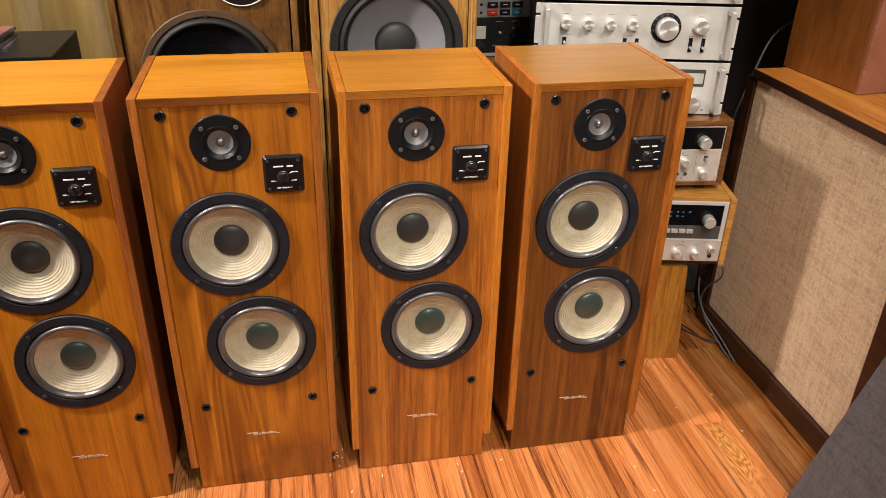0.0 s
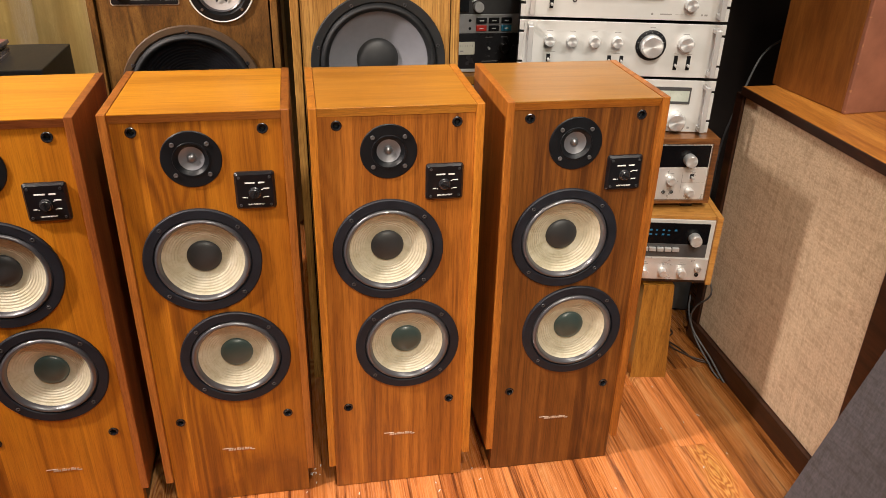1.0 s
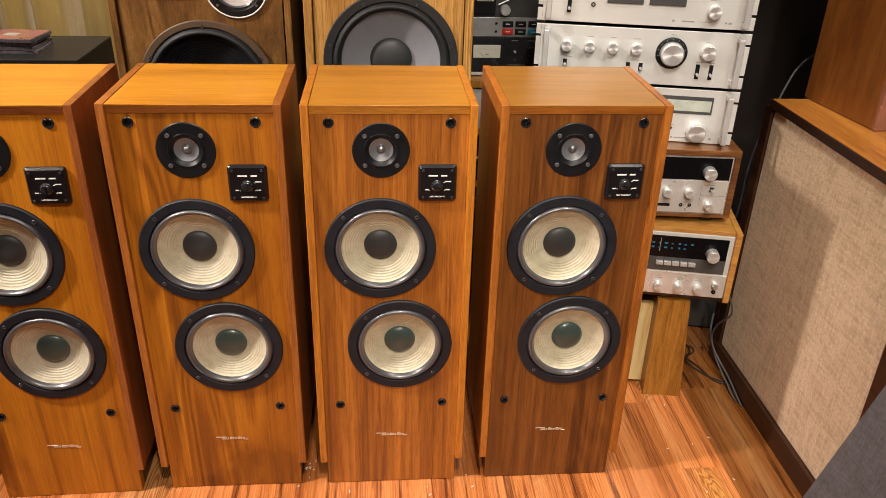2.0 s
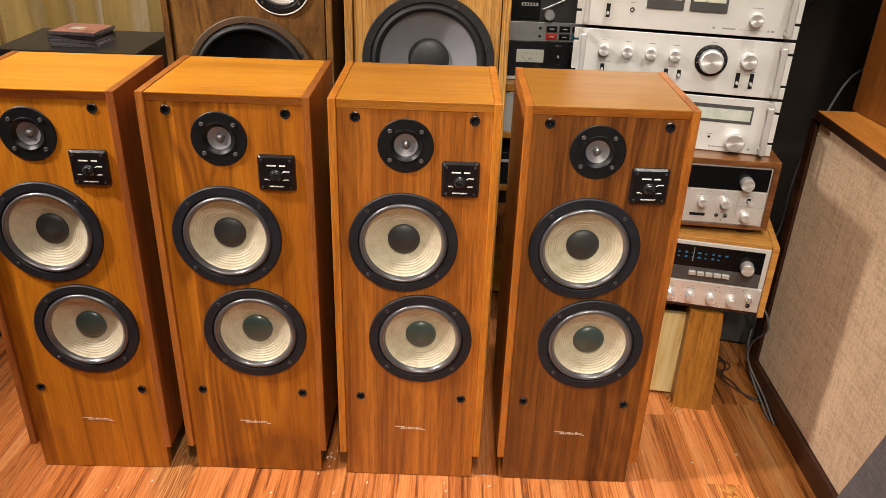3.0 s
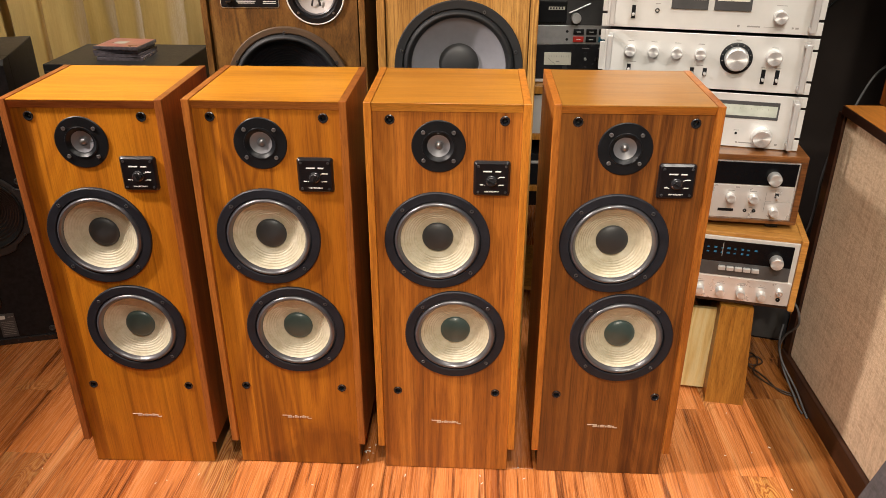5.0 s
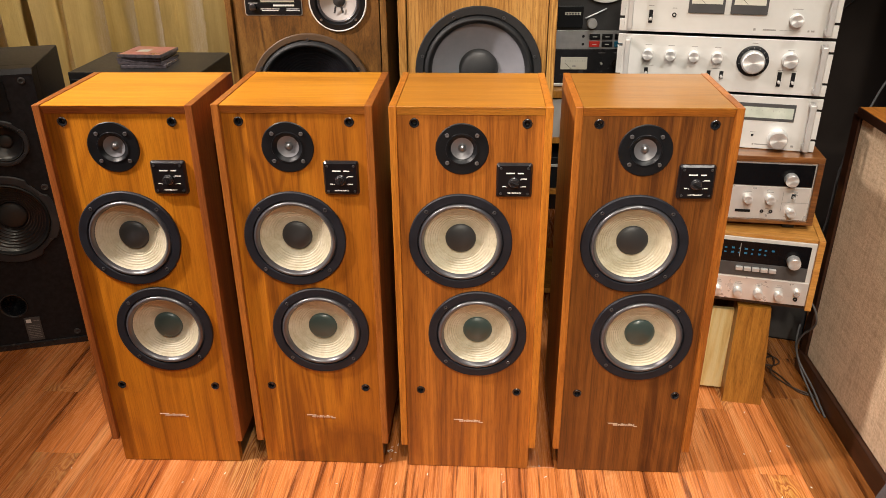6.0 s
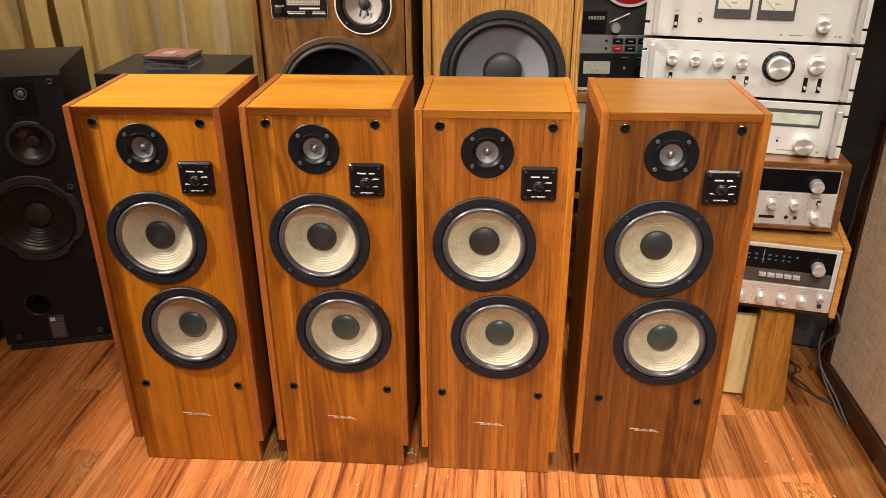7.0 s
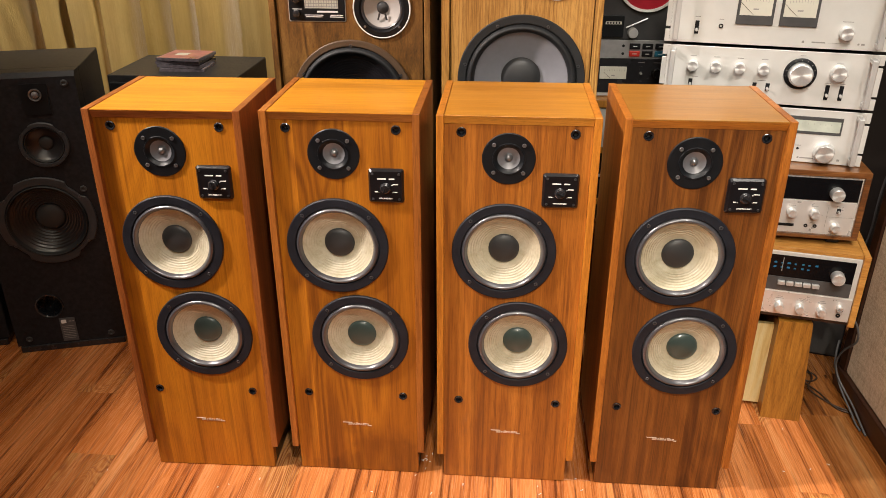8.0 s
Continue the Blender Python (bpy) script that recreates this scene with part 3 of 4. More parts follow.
def peg(parent, x, z, y=0.0, r=0.0098):
    part("grille_peg", lathe([(r, -0.002), (r, 0.0010), (r * 0.86, 0.0020), (r * 0.66, 0.0016), (r * 0.58, 0.0), (r * 0.5, -0.008), (r * 0.2, -0.009), (0.0003, -0.009)], x, y, z, 24), GLOSS, parent, smooth=True)


def tweeter(parent, cx, cz, y=0.0):
    g = part("tweeter", lathe([(0.053, -0.001), (0.053, 0.0016), (0.0515, 0.0028), (0.0325, 0.0028), (0.0318, 0.0040), (0.0300, 0.0040), (0.0290, 0.0026), (0.0262, 0.0006), (0.0245, -0.0016), (0.0222, -0.0024)], cx, y, cz, 56), BLACK, parent, "round black tweeter plate", smooth=True)
    part("cone", lathe([(0.0223, -0.0022), (0.0160, -0.0052), (0.0070, -0.0085)], cx, y, cz, 40), ALU_CONE, g, "bare silvery metal cone", smooth=True)
    part("dome", lathe([(0.0084 * math.cos(a), -0.0085 + 0.0085 * math.sin(a)) for a in [math.pi / 2 * i / 7 for i in range(7)]] + [(0.0003, 0.0)], cx, y, cz, 24), STEEL, g, smooth=True)
    for sx in (-1, 1):
        for sz in (-1, 1):
            screw(g, cx + sx * 0.0295, y - 0.0034, cz + sz * 0.0285, 0.0042, STEEL)


# ---- the four tower loudspeakers ----
LETTERS = lettering("HIGH FREQUENCY", 0.0034, 0.0, 0.0, 0.0)
LETTER_MESH = mesh_from(LETTERS, "lettering")
LETTER_MESH.materials.append(WHITE)


def tower(m, k, label, knob_turn, r=0.1085):
    """Floor-standing two-woofer cabinet; origin on the floor under the middle of the baffle."""
    t = thing("tower_speaker", m, label, "loudspeaker", "row of tower loudspeakers")
    W, H, T, F, D = 0.159, 0.8985, 0.0150, -0.0115, 0.272
    for s in (-1, 1):
        x0, x1 = sorted((s * W, s * (W - T)))
        part("side_panel", box(x0, x1, F, D, 0.072, H, 0.0012), SIDES[k], t)
    zt = H - 0.0195
    xa = W - T - 0.0004
    top = box(-xa, xa, 0.0125, D, zt, H - 0.0032, 0)
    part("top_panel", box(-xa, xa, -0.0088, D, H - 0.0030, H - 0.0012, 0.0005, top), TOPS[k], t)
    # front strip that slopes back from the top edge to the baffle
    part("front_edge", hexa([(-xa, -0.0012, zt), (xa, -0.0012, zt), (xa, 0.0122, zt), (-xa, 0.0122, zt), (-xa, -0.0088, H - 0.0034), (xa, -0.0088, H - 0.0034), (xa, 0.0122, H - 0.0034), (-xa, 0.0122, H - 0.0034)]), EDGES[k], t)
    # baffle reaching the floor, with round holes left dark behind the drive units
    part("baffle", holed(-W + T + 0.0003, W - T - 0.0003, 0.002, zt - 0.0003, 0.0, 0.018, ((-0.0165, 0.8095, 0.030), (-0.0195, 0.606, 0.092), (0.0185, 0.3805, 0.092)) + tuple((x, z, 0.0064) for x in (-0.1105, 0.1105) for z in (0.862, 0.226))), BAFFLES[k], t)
    part("plinth", box(-W + T + 0.001, W - T - 0.001, 0.0185, D - 0.01, 0.001, 0.25, 0.001), DARK_WOOD, t)
    part("back_panel", box(-W + T + 0.0005, W - T - 0.0005, D - 0.012, D - 0.002, 0.251, zt - 0.001, 0.001), BLACK, t)
    for x in (-0.1105, 0.1105):
        for z in (0.862, 0.226):
            peg(t, x, z)
    tweeter(t, -0.0165, 0.8095)
    woofer(t, -0.0195, 0.0, 0.606, r, CONE, CAP, "black woofer with a cream ribbed cone")
    woofer(t, 0.0185, 0.0, 0.3805, r, CONE, CAP_GREEN, "black woofer with a cream ribbed cone", k_cone=0.685, label_cap="greenish shiny dust cap")
    cx, cz = 0.0885, 0.746
    plate = bmesh.new()
    loops = [[plate.verts.new((x, yy, z)) for x, z in rounded(cx, cz, w, w, q)] for w, q, yy in ((0.0725, 0.006, 0.0), (0.0715, 0.0055, -0.0040), (0.0640, 0.004, -0.0085))]
    for lo, hi in zip(loops, loops[1:]):
        for i in range(len(lo)):
            plate.faces.new((lo[i], lo[(i + 1) % len(lo)], hi[(i + 1) % len(lo)], hi[i]))
    plate.faces.new(loops[-1])
    c = part("control_plate", plate, PLATE, t, "square black tone-control plate with white print")
    y = -0.0087
    part("printing", bars([(cx - 0.0085, cz + 0.0165, 0.0175, 0.0026), (cx + 0.012, cz + 0.0165, 0.0115, 0.0026), (cx + 0.0195, cz + 0.005, 0.0115, 0.0018), (cx + 0.019, cz - 0.0115, 0.0085, 0.0018), (cx - 0.020, cz - 0.0115, 0.0065, 0.0018), (cx + 0.0125, cz + 0.003, 0.003, 0.0009), (cx + 0.0135, cz - 0.0125, 0.0012, 0.0016), (cx - 0.0145, cz - 0.0125, 0.0012, 0.0016)], y), WHITE, c)
    words = new("lettering", LETTER_MESH)
    words.parent, words.location = c, (cx, y - 0.0002, cz - 0.0255)
    knob = lathe([(0.0112, 0.0), (0.0112, 0.002), (0.0098, 0.003), (0.0092, 0.007), (0.0080, 0.008), (0.0003, 0.008)], cx - 0.001, y, cz - 0.003, 28)
    knob_ob = part("knob", knob, SATIN_BLACK, c, smooth=True)
    g = box(-0.0085, 0.0085, -0.0022, 0.0, -0.0018, 0.0018, 0.0006)
    bmesh.ops.transform(g, matrix=Matrix.Translation((cx - 0.001, y - 0.0080, cz - 0.003)) @ Matrix.Rotation(radians(knob_turn), 4, "Y"), verts=g.verts)
    part("knob_grip", g, BLACK, c)
    for sx in (-1, 1):
        for sz in (-1, 1):
            screw(c, cx + sx * 0.027, y, cz + sz * 0.027, 0.0026, SCREW_DARK)
    # maker's script as a plain shape
    s = bmesh.new()
    box(-0.034, -0.012, -0.0016, 0.0, 0.1428, 0.1442, 0.0003, s)
    for i in range(9):
        x, up = -0.022 + i * 0.0056, (0.0012, 0.0, -0.0006)[i % 3]
        prism([(x, 0.1372), (x + 0.0042 + up, 0.1372), (x + 0.0052 + up, 0.1418 + up), (x + 0.0014, 0.1418 + up)], -0.0014, 0.0, s)
    box(0.026, 0.034, -0.0016, 0.0, 0.1355, 0.1372, 0.0003, s)
    part("nameplate", s, LOGO, t, "small pale metal nameplate")
    return t


tower(pose(-0.413, 1.366, 0, 0, 0, 1.2), 0, "honey-coloured walnut tower loudspeaker with two cream woofers, grille removed", 80)
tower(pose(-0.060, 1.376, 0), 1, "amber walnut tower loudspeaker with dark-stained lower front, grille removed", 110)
tower(pose(0.290, 1.374, 0), 2, "mid-brown walnut tower loudspeaker with straight grain, grille removed", 25)
tower(pose(0.6495, 1.3755, 0), 3, "dark striped walnut tower loudspeaker at the end of the row", 25, 0.1105)

# ---- big loudspeakers standing behind ----


def cabinet(t, w, h, d, thick, mat, front_mat, recess, holes, edge_gap=0.004):
    """Box of four boards and a recessed baffle; front edges at y = 0."""
    for s in (-1, 1):
        x0, x1 = sorted((s * w / 2, s * (w / 2 - thick)))
        part("side_panel", box(x0, x1, 0, d, 0.001, h, 0.0015), mat, t)
    part("top_panel", box(-w / 2 + thick + 0.0003, w / 2 - thick - 0.0003, 0, d, h - thick, h - 0.0005, 0.001), mat, t)
    part("bottom_panel", box(-w / 2 + thick + 0.0003, w / 2 - thick - 0.0003, 0, d, 0.001, thick, 0.001), mat, t)
    part("baffle", holed(-w / 2 + thick + edge_gap, w / 2 - thick - edge_gap, thick + edge_gap, h - thick - edge_gap, recess, recess + 0.02, holes), front_mat, t)
    part("inner_box", box(-w / 2 + thick + 0.0004, w / 2 - thick - 0.0004, recess + 0.09, d - 0.001, thick + 0.0004, h - thick - 0.0004, 0), BLACK, t)


brown = thing("floor_speaker", pose(-0.1115, 1.785, 0), "large brown walnut loudspeaker with black bass driver", "loudspeaker")
cabinet(brown, 0.386, 1.22, 0.36, 0.015, BURL, BURL, 0.006, ((0.0, 0.806, 0.140), (0.078, 1.031, 0.052)))
woofer(brown, 0.0, 0.004, 0.806, 0.152, CONE_BLACK, CONE_BLACK, "large black bass driver in a bronze ring", k_cone=0.76, k_cap=0.33, ring_mat=BRONZE, k_ring=0.91, ribs=11, screws=(30, 90, 150, 210, 270, 330), depth=0.2, rib_h=0.0006, rib_from=0.35, roll_mat=FOAM)
mid = part("midrange", lathe([(0.069, -0.001), (0.069, 0.0045), (0.0675, 0.006), (0.0655, 0.0055)], 0.078, 0.006, 1.031, 56), WHITE, brown, "midrange driver with a pale outer ring", smooth=True)
part("gasket", lathe([(0.0654, 0.0052), (0.054, 0.0058), (0.052, 0.004), (0.050, 0.001)], 0.078, 0.006, 1.031, 56), BLACK, mid, smooth=True)
part("surround", lathe([(0.0505, 0.001), (0.047, 0.003), (0.0435, 0.0)], 0.078, 0.006, 1.031, 56), SURROUND, mid, smooth=True)
part("cone", lathe([(0.0436, 0.0), (0.030, -0.008), (0.012, -0.014)], 0.078, 0.006, 1.031, 56), CONE_PALE, mid, smooth=True)
part("dust_cap", lathe([(0.0145, -0.013), (0.012, -0.008), (0.006, -0.005), (0.0003, -0.004)], 0.078, 0.006, 1.031, 32), CAP, mid, smooth=True)
for sx in (-1, 1):
    wire = box(-0.0022, 0.0022, -0.0042, -0.0012, -0.008, 0.008, 0.0008)
    bmesh.ops.transform(wire, matrix=Matrix.Translation((0.078 + sx * 0.0085, 0.012, 1.012)) @ Matrix.Rotation(radians(sx * -14), 4, "Y"), verts=wire.verts)
    part("lead_wire", wire, CAP, mid)
for a in (225, 315):
    screw(mid, 0.078 + 0.058 * math.cos(radians(a)), 0.0, 1.031 + 0.058 * math.sin(radians(a)), 0.003)
plate = part("data_plate", prism(rounded(-0.077, 1.060, 0.134, 0.118, 0.004), 0.0035, 0.006), BLACK, brown, "black data plate with a white graph")
part("plate_border", prism(rounded(-0.077, 1.060, 0.138, 0.122, 0.005), 0.0048, 0.0058), SILVER, plate)
part("graph", box(-0.106, -0.026, 0.0028, 0.0036, 1.030, 1.10, 0), CREAM, plate)
part("graph_lines", bars([(-0.066, 1.034 + i * 0.0075, 0.078, 0.0013) for i in range(9)] + [(-0.103 + i * 0.0062, 1.064, 0.0013, 0.064) for i in range(13)], 0.0026), GREY_PRINT, plate)
part("printing", bars([(-0.052, 1.0225, 0.05, 0.004), (-0.085, 1.0145, 0.045, 0.0016), (-0.03, 1.0145, 0.03, 0.0016), (-0.085, 1.0105, 0.04, 0.0016), (-0.03, 1.0105, 0.032, 0.0016), (-0.125, 1.028, 0.022, 0.0014)], 0.0034), WHITE, plate)
for z in (1.05, 1.018):
    part("knob", lathe([(0.009, 0.0), (0.0085, 0.006), (0.007, 0.007), (0.0003, 0.007)], -0.126, 0.0034, z, 24), SATIN_BLACK, plate, smooth=True)

oak = thing("floor_speaker", pose(0.2955, 1.79, 0), "large golden oak loudspeaker with grey-coned bass driver", "loudspeaker")
cabinet(oak, 0.376, 1.24, 0.36, 0.019, OAK, OAK, 0.004, ((0.004, 0.868, 0.132), (0.079, 1.102, 0.036)), 0.0028)
woofer(oak, 0.004, 0.004, 0.868, 0.153, CONE_GREY, CAP, "large bass driver with a smooth grey cone", ring_mat=FOAM, k_cone=0.735, k_cap=0.315, k_ring=0.88, ribs=1, screws=(15, 65, 115, 165, 195, 245, 295, 345), depth=0.2, rib_h=0.0, roll_mat=FOAM)
tw = part("tweeter", lathe([(0.049, -0.001), (0.049, 0.003), (0.046, 0.0045), (0.040, 0.004), (0.034, 0.001)], 0.079, 0.004, 1.102, 48), WHITE, oak, "round driver with a pale rim", smooth=True)
part("cone", lathe([(0.0345, 0.001), (0.02, -0.008), (0.0003, -0.012)], 0.079, 0.004, 1.102, 48), CONE_BLACK, tw, smooth=True)

# ---- black loudspeaker, its neighbour and the low black cabinet ----
jbl = thing("monitor_speaker", pose(-0.885 - 0.157 * math.cos(radians(16.5)), 1.897 - 0.157 * math.sin(radians(16.5)), 0, 0, 0, 16.5), "black ash three-way floor loudspeaker without grille", "loudspeaker")
part("cabinet", box(-0.157, 0.157, 0.0605, 0.335, 0.022, 0.845, 0.003), BLACK_VENEER, jbl)
part("front_edge", hexa([(-0.157, 0.0, 0.8323), (0.157, 0.0, 0.8323), (0.157, 0.06, 0.8323), (-0.157, 0.06, 0.8323), (-0.157, 0.012, 0.845), (0.157, 0.012, 0.845), (0.157, 0.06, 0.845), (-0.157, 0.06, 0.845)]), BLACK_VENEER, jbl)
part("baffle", holed(-0.157, 0.157, 0.022, 0.832, 0.0, 0.060, ((0.051, 0.787, 0.0125), (0.046, 0.648, 0.054), (0.009, 0.425, 0.112), (-0.043, 0.150, 0.034))), BLACK_VENEER, jbl)
part("base", box(-0.150, 0.150, -0.004, 0.325, 0.0, 0.0215, 0.003), SATIN_BLACK, jbl)
c = part("tweeter_plate", prism(rounded(0.0495, 0.775, 0.068, 0.084, 0.004), -0.003, 0.0), BLACK, jbl, "square black tweeter plate")
part("tweeter", lathe([(0.017, 0.001), (0.016, 0.004), (0.013, 0.003), (0.010, -0.002)], 0.051, -0.003, 0.787, 32), STEEL, c, "small shiny metal dome", smooth=True)
part("dome", lathe([(0.0105, -0.001), (0.008, 0.004), (0.004, 0.006), (0.0003, 0.0065)], 0.051, -0.003, 0.787, 24), ALU_CONE, c, smooth=True)
woofer(jbl, 0.046, 0.0, 0.648, 0.064, CONE_BLACK, CAP, "small black midrange driver", k_cone=0.72, k_cap=0.3, ribs=1, depth=0.3, rib_h=0.0, screws=(35, 145, 215, 325), notched=True, roll_mat=FOAM, ring_mat=FLANGE)
woofer(jbl, 0.009, 0.0, 0.425, 0.132, CONE_BLACK, CAP, "black bass driver with a ribbed cone", k_cone=0.76, k_cap=0.3, ribs=7, depth=0.28, rib_h=0.0012, rib_from=0.4, rib_to=0.95, screws=(35, 145, 215, 325), notched=True, roll_mat=FOAM, ring_mat=FLANGE)
part("bass_port", lathe([(0.040, 0.0), (0.039, 0.003), (0.036, 0.002), (0.034, -0.001)], -0.043, 0.0, 0.150, 40), SATIN_BLACK, jbl, smooth=True)
part("port_tube", lathe([(0.0338, -0.001), (0.0335, -0.055), (0.0003, -0.056)], -0.043, 0.0, 0.150, 40), GLOSS, jbl, smooth=True)
lab = part("label_plate", box(-0.026, 0.018, -0.0015, 0.0, 0.026, 0.106, 0.0004), plain("label_grey", (0.075, 0.075, 0.08), 0.5), jbl, "grey label with unreadable small print")
part("printing", bars([(-0.014, 0.094, 0.014, 0.012)], -0.0016), WHITE, lab)
part("small_print", bars([(0.004, 0.094, 0.008, 0.0025), (0.013, 0.094, 0.005, 0.0025)] + [(-0.004, 0.078 - i * 0.006, 0.034, 0.0012) for i in range(8)], -0.0016), GREY_PRINT, lab)
for x, z in ((0.128, 0.815), (0.121, 0.514), (-0.121, 0.044), (0.113, 0.040)):
    part("grille_peg", lathe([(0.0095, 0.0), (0.009, 0.003), (0.006, 0.004), (0.004, 0.001), (0.0003, 0.001)], x, 0.0, z, 24), GREY_BOX, jbl, smooth=True)

side = thing("monitor_speaker", pose(-1.39, 1.81, 0, 0, 0, 16.5), "second black floor loudspeaker, mostly out of sight", "loudspeaker")
part("cabinet", box(-0.157, 0.157, 0.0, 0.335, 0.022, 0.845, 0.004), BLACK_VENEER, side)
part("base", box(-0.150, 0.150, -0.004, 0.325, 0.0, 0.0215, 0.003), SATIN_BLACK, side)

low = thing("low_speaker", pose(-0.75, 2.20, 0, 0, 0, 0), "low black loudspeaker cabinet with CDs on top", "loudspeaker")
part("cabinet", box(-0.205, 0.205, 0.0, 0.30, 0.0, 0.765, 0.003), BLACK_VENEER, low)
part("front_grille", box(-0.195, 0.195, -0.012, -0.0003, 0.02, 0.745, 0.004), BLACK, low)


def cd(z, dx, dy, turn, cover):
    t = thing("cd_case", pose(-0.745 + dx, 2.315 + dy, z, 0, 0, turn), "CD in a clear plastic case with a printed red cover" if cover else "CD in a clear plastic case lying in a stack", "CD", "stack of CDs")
    part("case", box(-0.071, 0.071, -0.0625, 0.0625, 0.0, 0.0098, 0.0008), CLEAR, t)
    part("spine", box(-0.0712, -0.0705, -0.058, 0.058, 0.002, 0.008, 0), WHITE, t)
    if cover:
        part("booklet", box(-0.064, 0.068, -0.060, 0.060, 0.0099, 0.0103, 0), PAPER, t)
        part("picture", box(-0.03, 0.01, -0.02, 0.015, 0.01031, 0.0105, 0), GREY_PRINT, t)
    return t


for i, (dx, dy, turn) in enumerate(((0.004, 0.0, 2), (0.0, 0.003, -3), (-0.004, 0.004, -2), (0.002, 0.0, -5))):
    cd(0.7655 + i * 0.0108, dx, dy, turn, i == 3)

# ---- the amplifier stack ----


def knob(parent, x, z, r, depth, mat=None, y=0.0, name="knob", label=""):
    k = part(name, lathe([(r, 0.0), (r, depth * 0.75), (r * 0.93, depth * 0.95), (r * 0.86, depth), (r * 0.4, depth * 0.985), (0.0003, depth * 0.98)], x, y, z, 40), mat or SPUN, parent, label, smooth=True)
    return k


def toggle(parent, x, z, y=0.0, h=0.026):
    s = part("switch", box(x - 0.0045, x + 0.0045, y - 0.001, y, z - h / 2, z + h / 2, 0.0003), BLACK, parent)
    part("lever", lathe([(0.0032, 0.0), (0.0026, 0.010), (0.0034, 0.013), (0.0003, 0.014)], x, y, z - h * 0.15, 16), SILVER, s, smooth=True)


def rack_unit(z, h, label, name):
    """19-inch unit; origin at the right lower corner of its faceplate, x runs left as negative."""
    t = thing(name, pose(1.107, 1.732, z, 0, 0, -12), label, name.replace("_", " "), "stack of silver hi-fi units")
    part("faceplate", box(-0.470, -0.011, -0.0045, 0.0, 0.001, h - 0.005, 0.0007), FACE, t, "pale champagne-silver metal faceplate")
    for s, x0, x1 in ((0, -0.0108, 0.0), (1, -0.481, -0.4702)):
        zs = [0.001, h * 0.20, h * 0.245, h * 0.74, h * 0.785, h - 0.005]
        for a, b in ((0, 1), (2, 3), (4, 5)):
            part("rack_ear", box(x0, x1, -0.0045, 0.0, zs[a], zs[b], 0.0005), FACE, t)
    part("chassis", box(-0.462, -0.0195, 0.0005, 0.34, 0.003, h - 0.006, 0.002), BLACK, t)
    for x in (-0.0245, -0.4565):
        hd = part("handle", box(x - 0.006, x + 0.006, -0.040, -0.030, 0.010, h - 0.012, 0.002), SILVER, t, "raised silver rack handle")
        for zz in (0.010, h - 0.022):
            part("post", box(x - 0.006, x + 0.006, -0.031, -0.0046, zz, zz + 0.010, 0.0012), SILVER, hd)
    return t


amp = rack_unit(0.8255, 0.1315, "silver integrated amplifier with a row of knobs, stacked on the tuner", "stereo_amplifier")
F = -0.0046
for x in (-0.409, -0.356, -0.303, -0.250):
    knob(amp, x, 0.0815, 0.0125, 0.020, y=F)
dial = part("volume_dial", lathe([(0.0355, 0.0), (0.0355, 0.003), (0.034, 0.004), (0.027, 0.004)], -0.170, F, 0.0755, 56), BLACK, amp, "black volume scale with white ticks", smooth=True)
knob(dial, -0.170, 0.0755, 0.0262, 0.026, y=F)
ticks = bmesh.new()
for i in range(11):
    a = radians(-35 + i * 25)
    q = box(-0.0005, 0.0005, -0.0004, 0.0, 0.029, 0.0325, 0)
    me = bpy.data.meshes.new("tick")
    bmesh.ops.transform(q, matrix=Matrix.Translation((-0.170, F - 0.004, 0.0755)) @ Matrix.Rotation(a - math.pi / 2 + 0.4, 4, "Y"), verts=q.verts)
    q.to_mesh(me)
    q.free()
    ticks.from_mesh(me)
part("ticks", ticks, GREY_PRINT, dial)
knob(amp, -0.090, 0.0825, 0.0175, 0.022, y=F)
for x in (-0.106, -0.076):
    toggle(amp, x, 0.036, F, 0.034)
for x in (-0.409, -0.264, -0.235):
    toggle(amp, x, 0.040, F, 0.018)
part("printing", bars([(x, 0.103, 0.014, 0.0014) for x in (-0.409, -0.356, -0.303, -0.25, -0.09)] + [(-0.17, 0.1165, 0.012, 0.0014), (-0.106, 0.057, 0.012, 0.0012), (-0.076, 0.057, 0.012, 0.0012), (-0.4, 0.0545, 0.014, 0.0012), (-0.25, 0.0545, 0.02, 0.0012)], F), GREY_PRINT, amp)

power = rack_unit(0.9585, 0.145, "silver power amplifier with two needle meters, top of the stack", "power_amplifier")
for x in (-0.288, -0.195):
    mt = part("power_meter", box(x - 0.040, x + 0.040, F - 0.004, F, 0.047, 0.128, 0.001), GREY_BOX, power, "needle meter in a dark grey frame")
    part("meter_face", box(x - 0.034, x + 0.034, F - 0.0048, F - 0.0041, 0.068, 0.122, 0), CREAM, mt)
    part("scale", bars([(x - 0.024 + i * 0.006, 0.100 + 0.003 * math.sin(i * math.pi / 8), 0.0008, 0.006) for i in range(9)] + [(x, 0.082, 0.012, 0.003)], F - 0.005), GREY_PRINT, mt)
    nd = box(-0.0004, 0.0004, -0.0005, 0.0, 0.0, 0.042, 0)
    bmesh.ops.transform(nd, matrix=Matrix.Translation((x - 0.004, F - 0.005, 0.069)) @ Matrix.Rotation(radians(-48), 4, "Y"), verts=nd.verts)
    part("needle", nd, BLACK, mt)
knob(power, -0.092, 0.0385, 0.0145, 0.022, y=F)
toggle(power, -0.411, 0.036, F, 0.03)
part("jack", lathe([(0.0052, 0.0), (0.005, 0.002), (0.003, 0.002), (0.0025, -0.001), (0.0003, -0.001)], -0.358, F, 0.041, 20), BLACK, power, smooth=True)
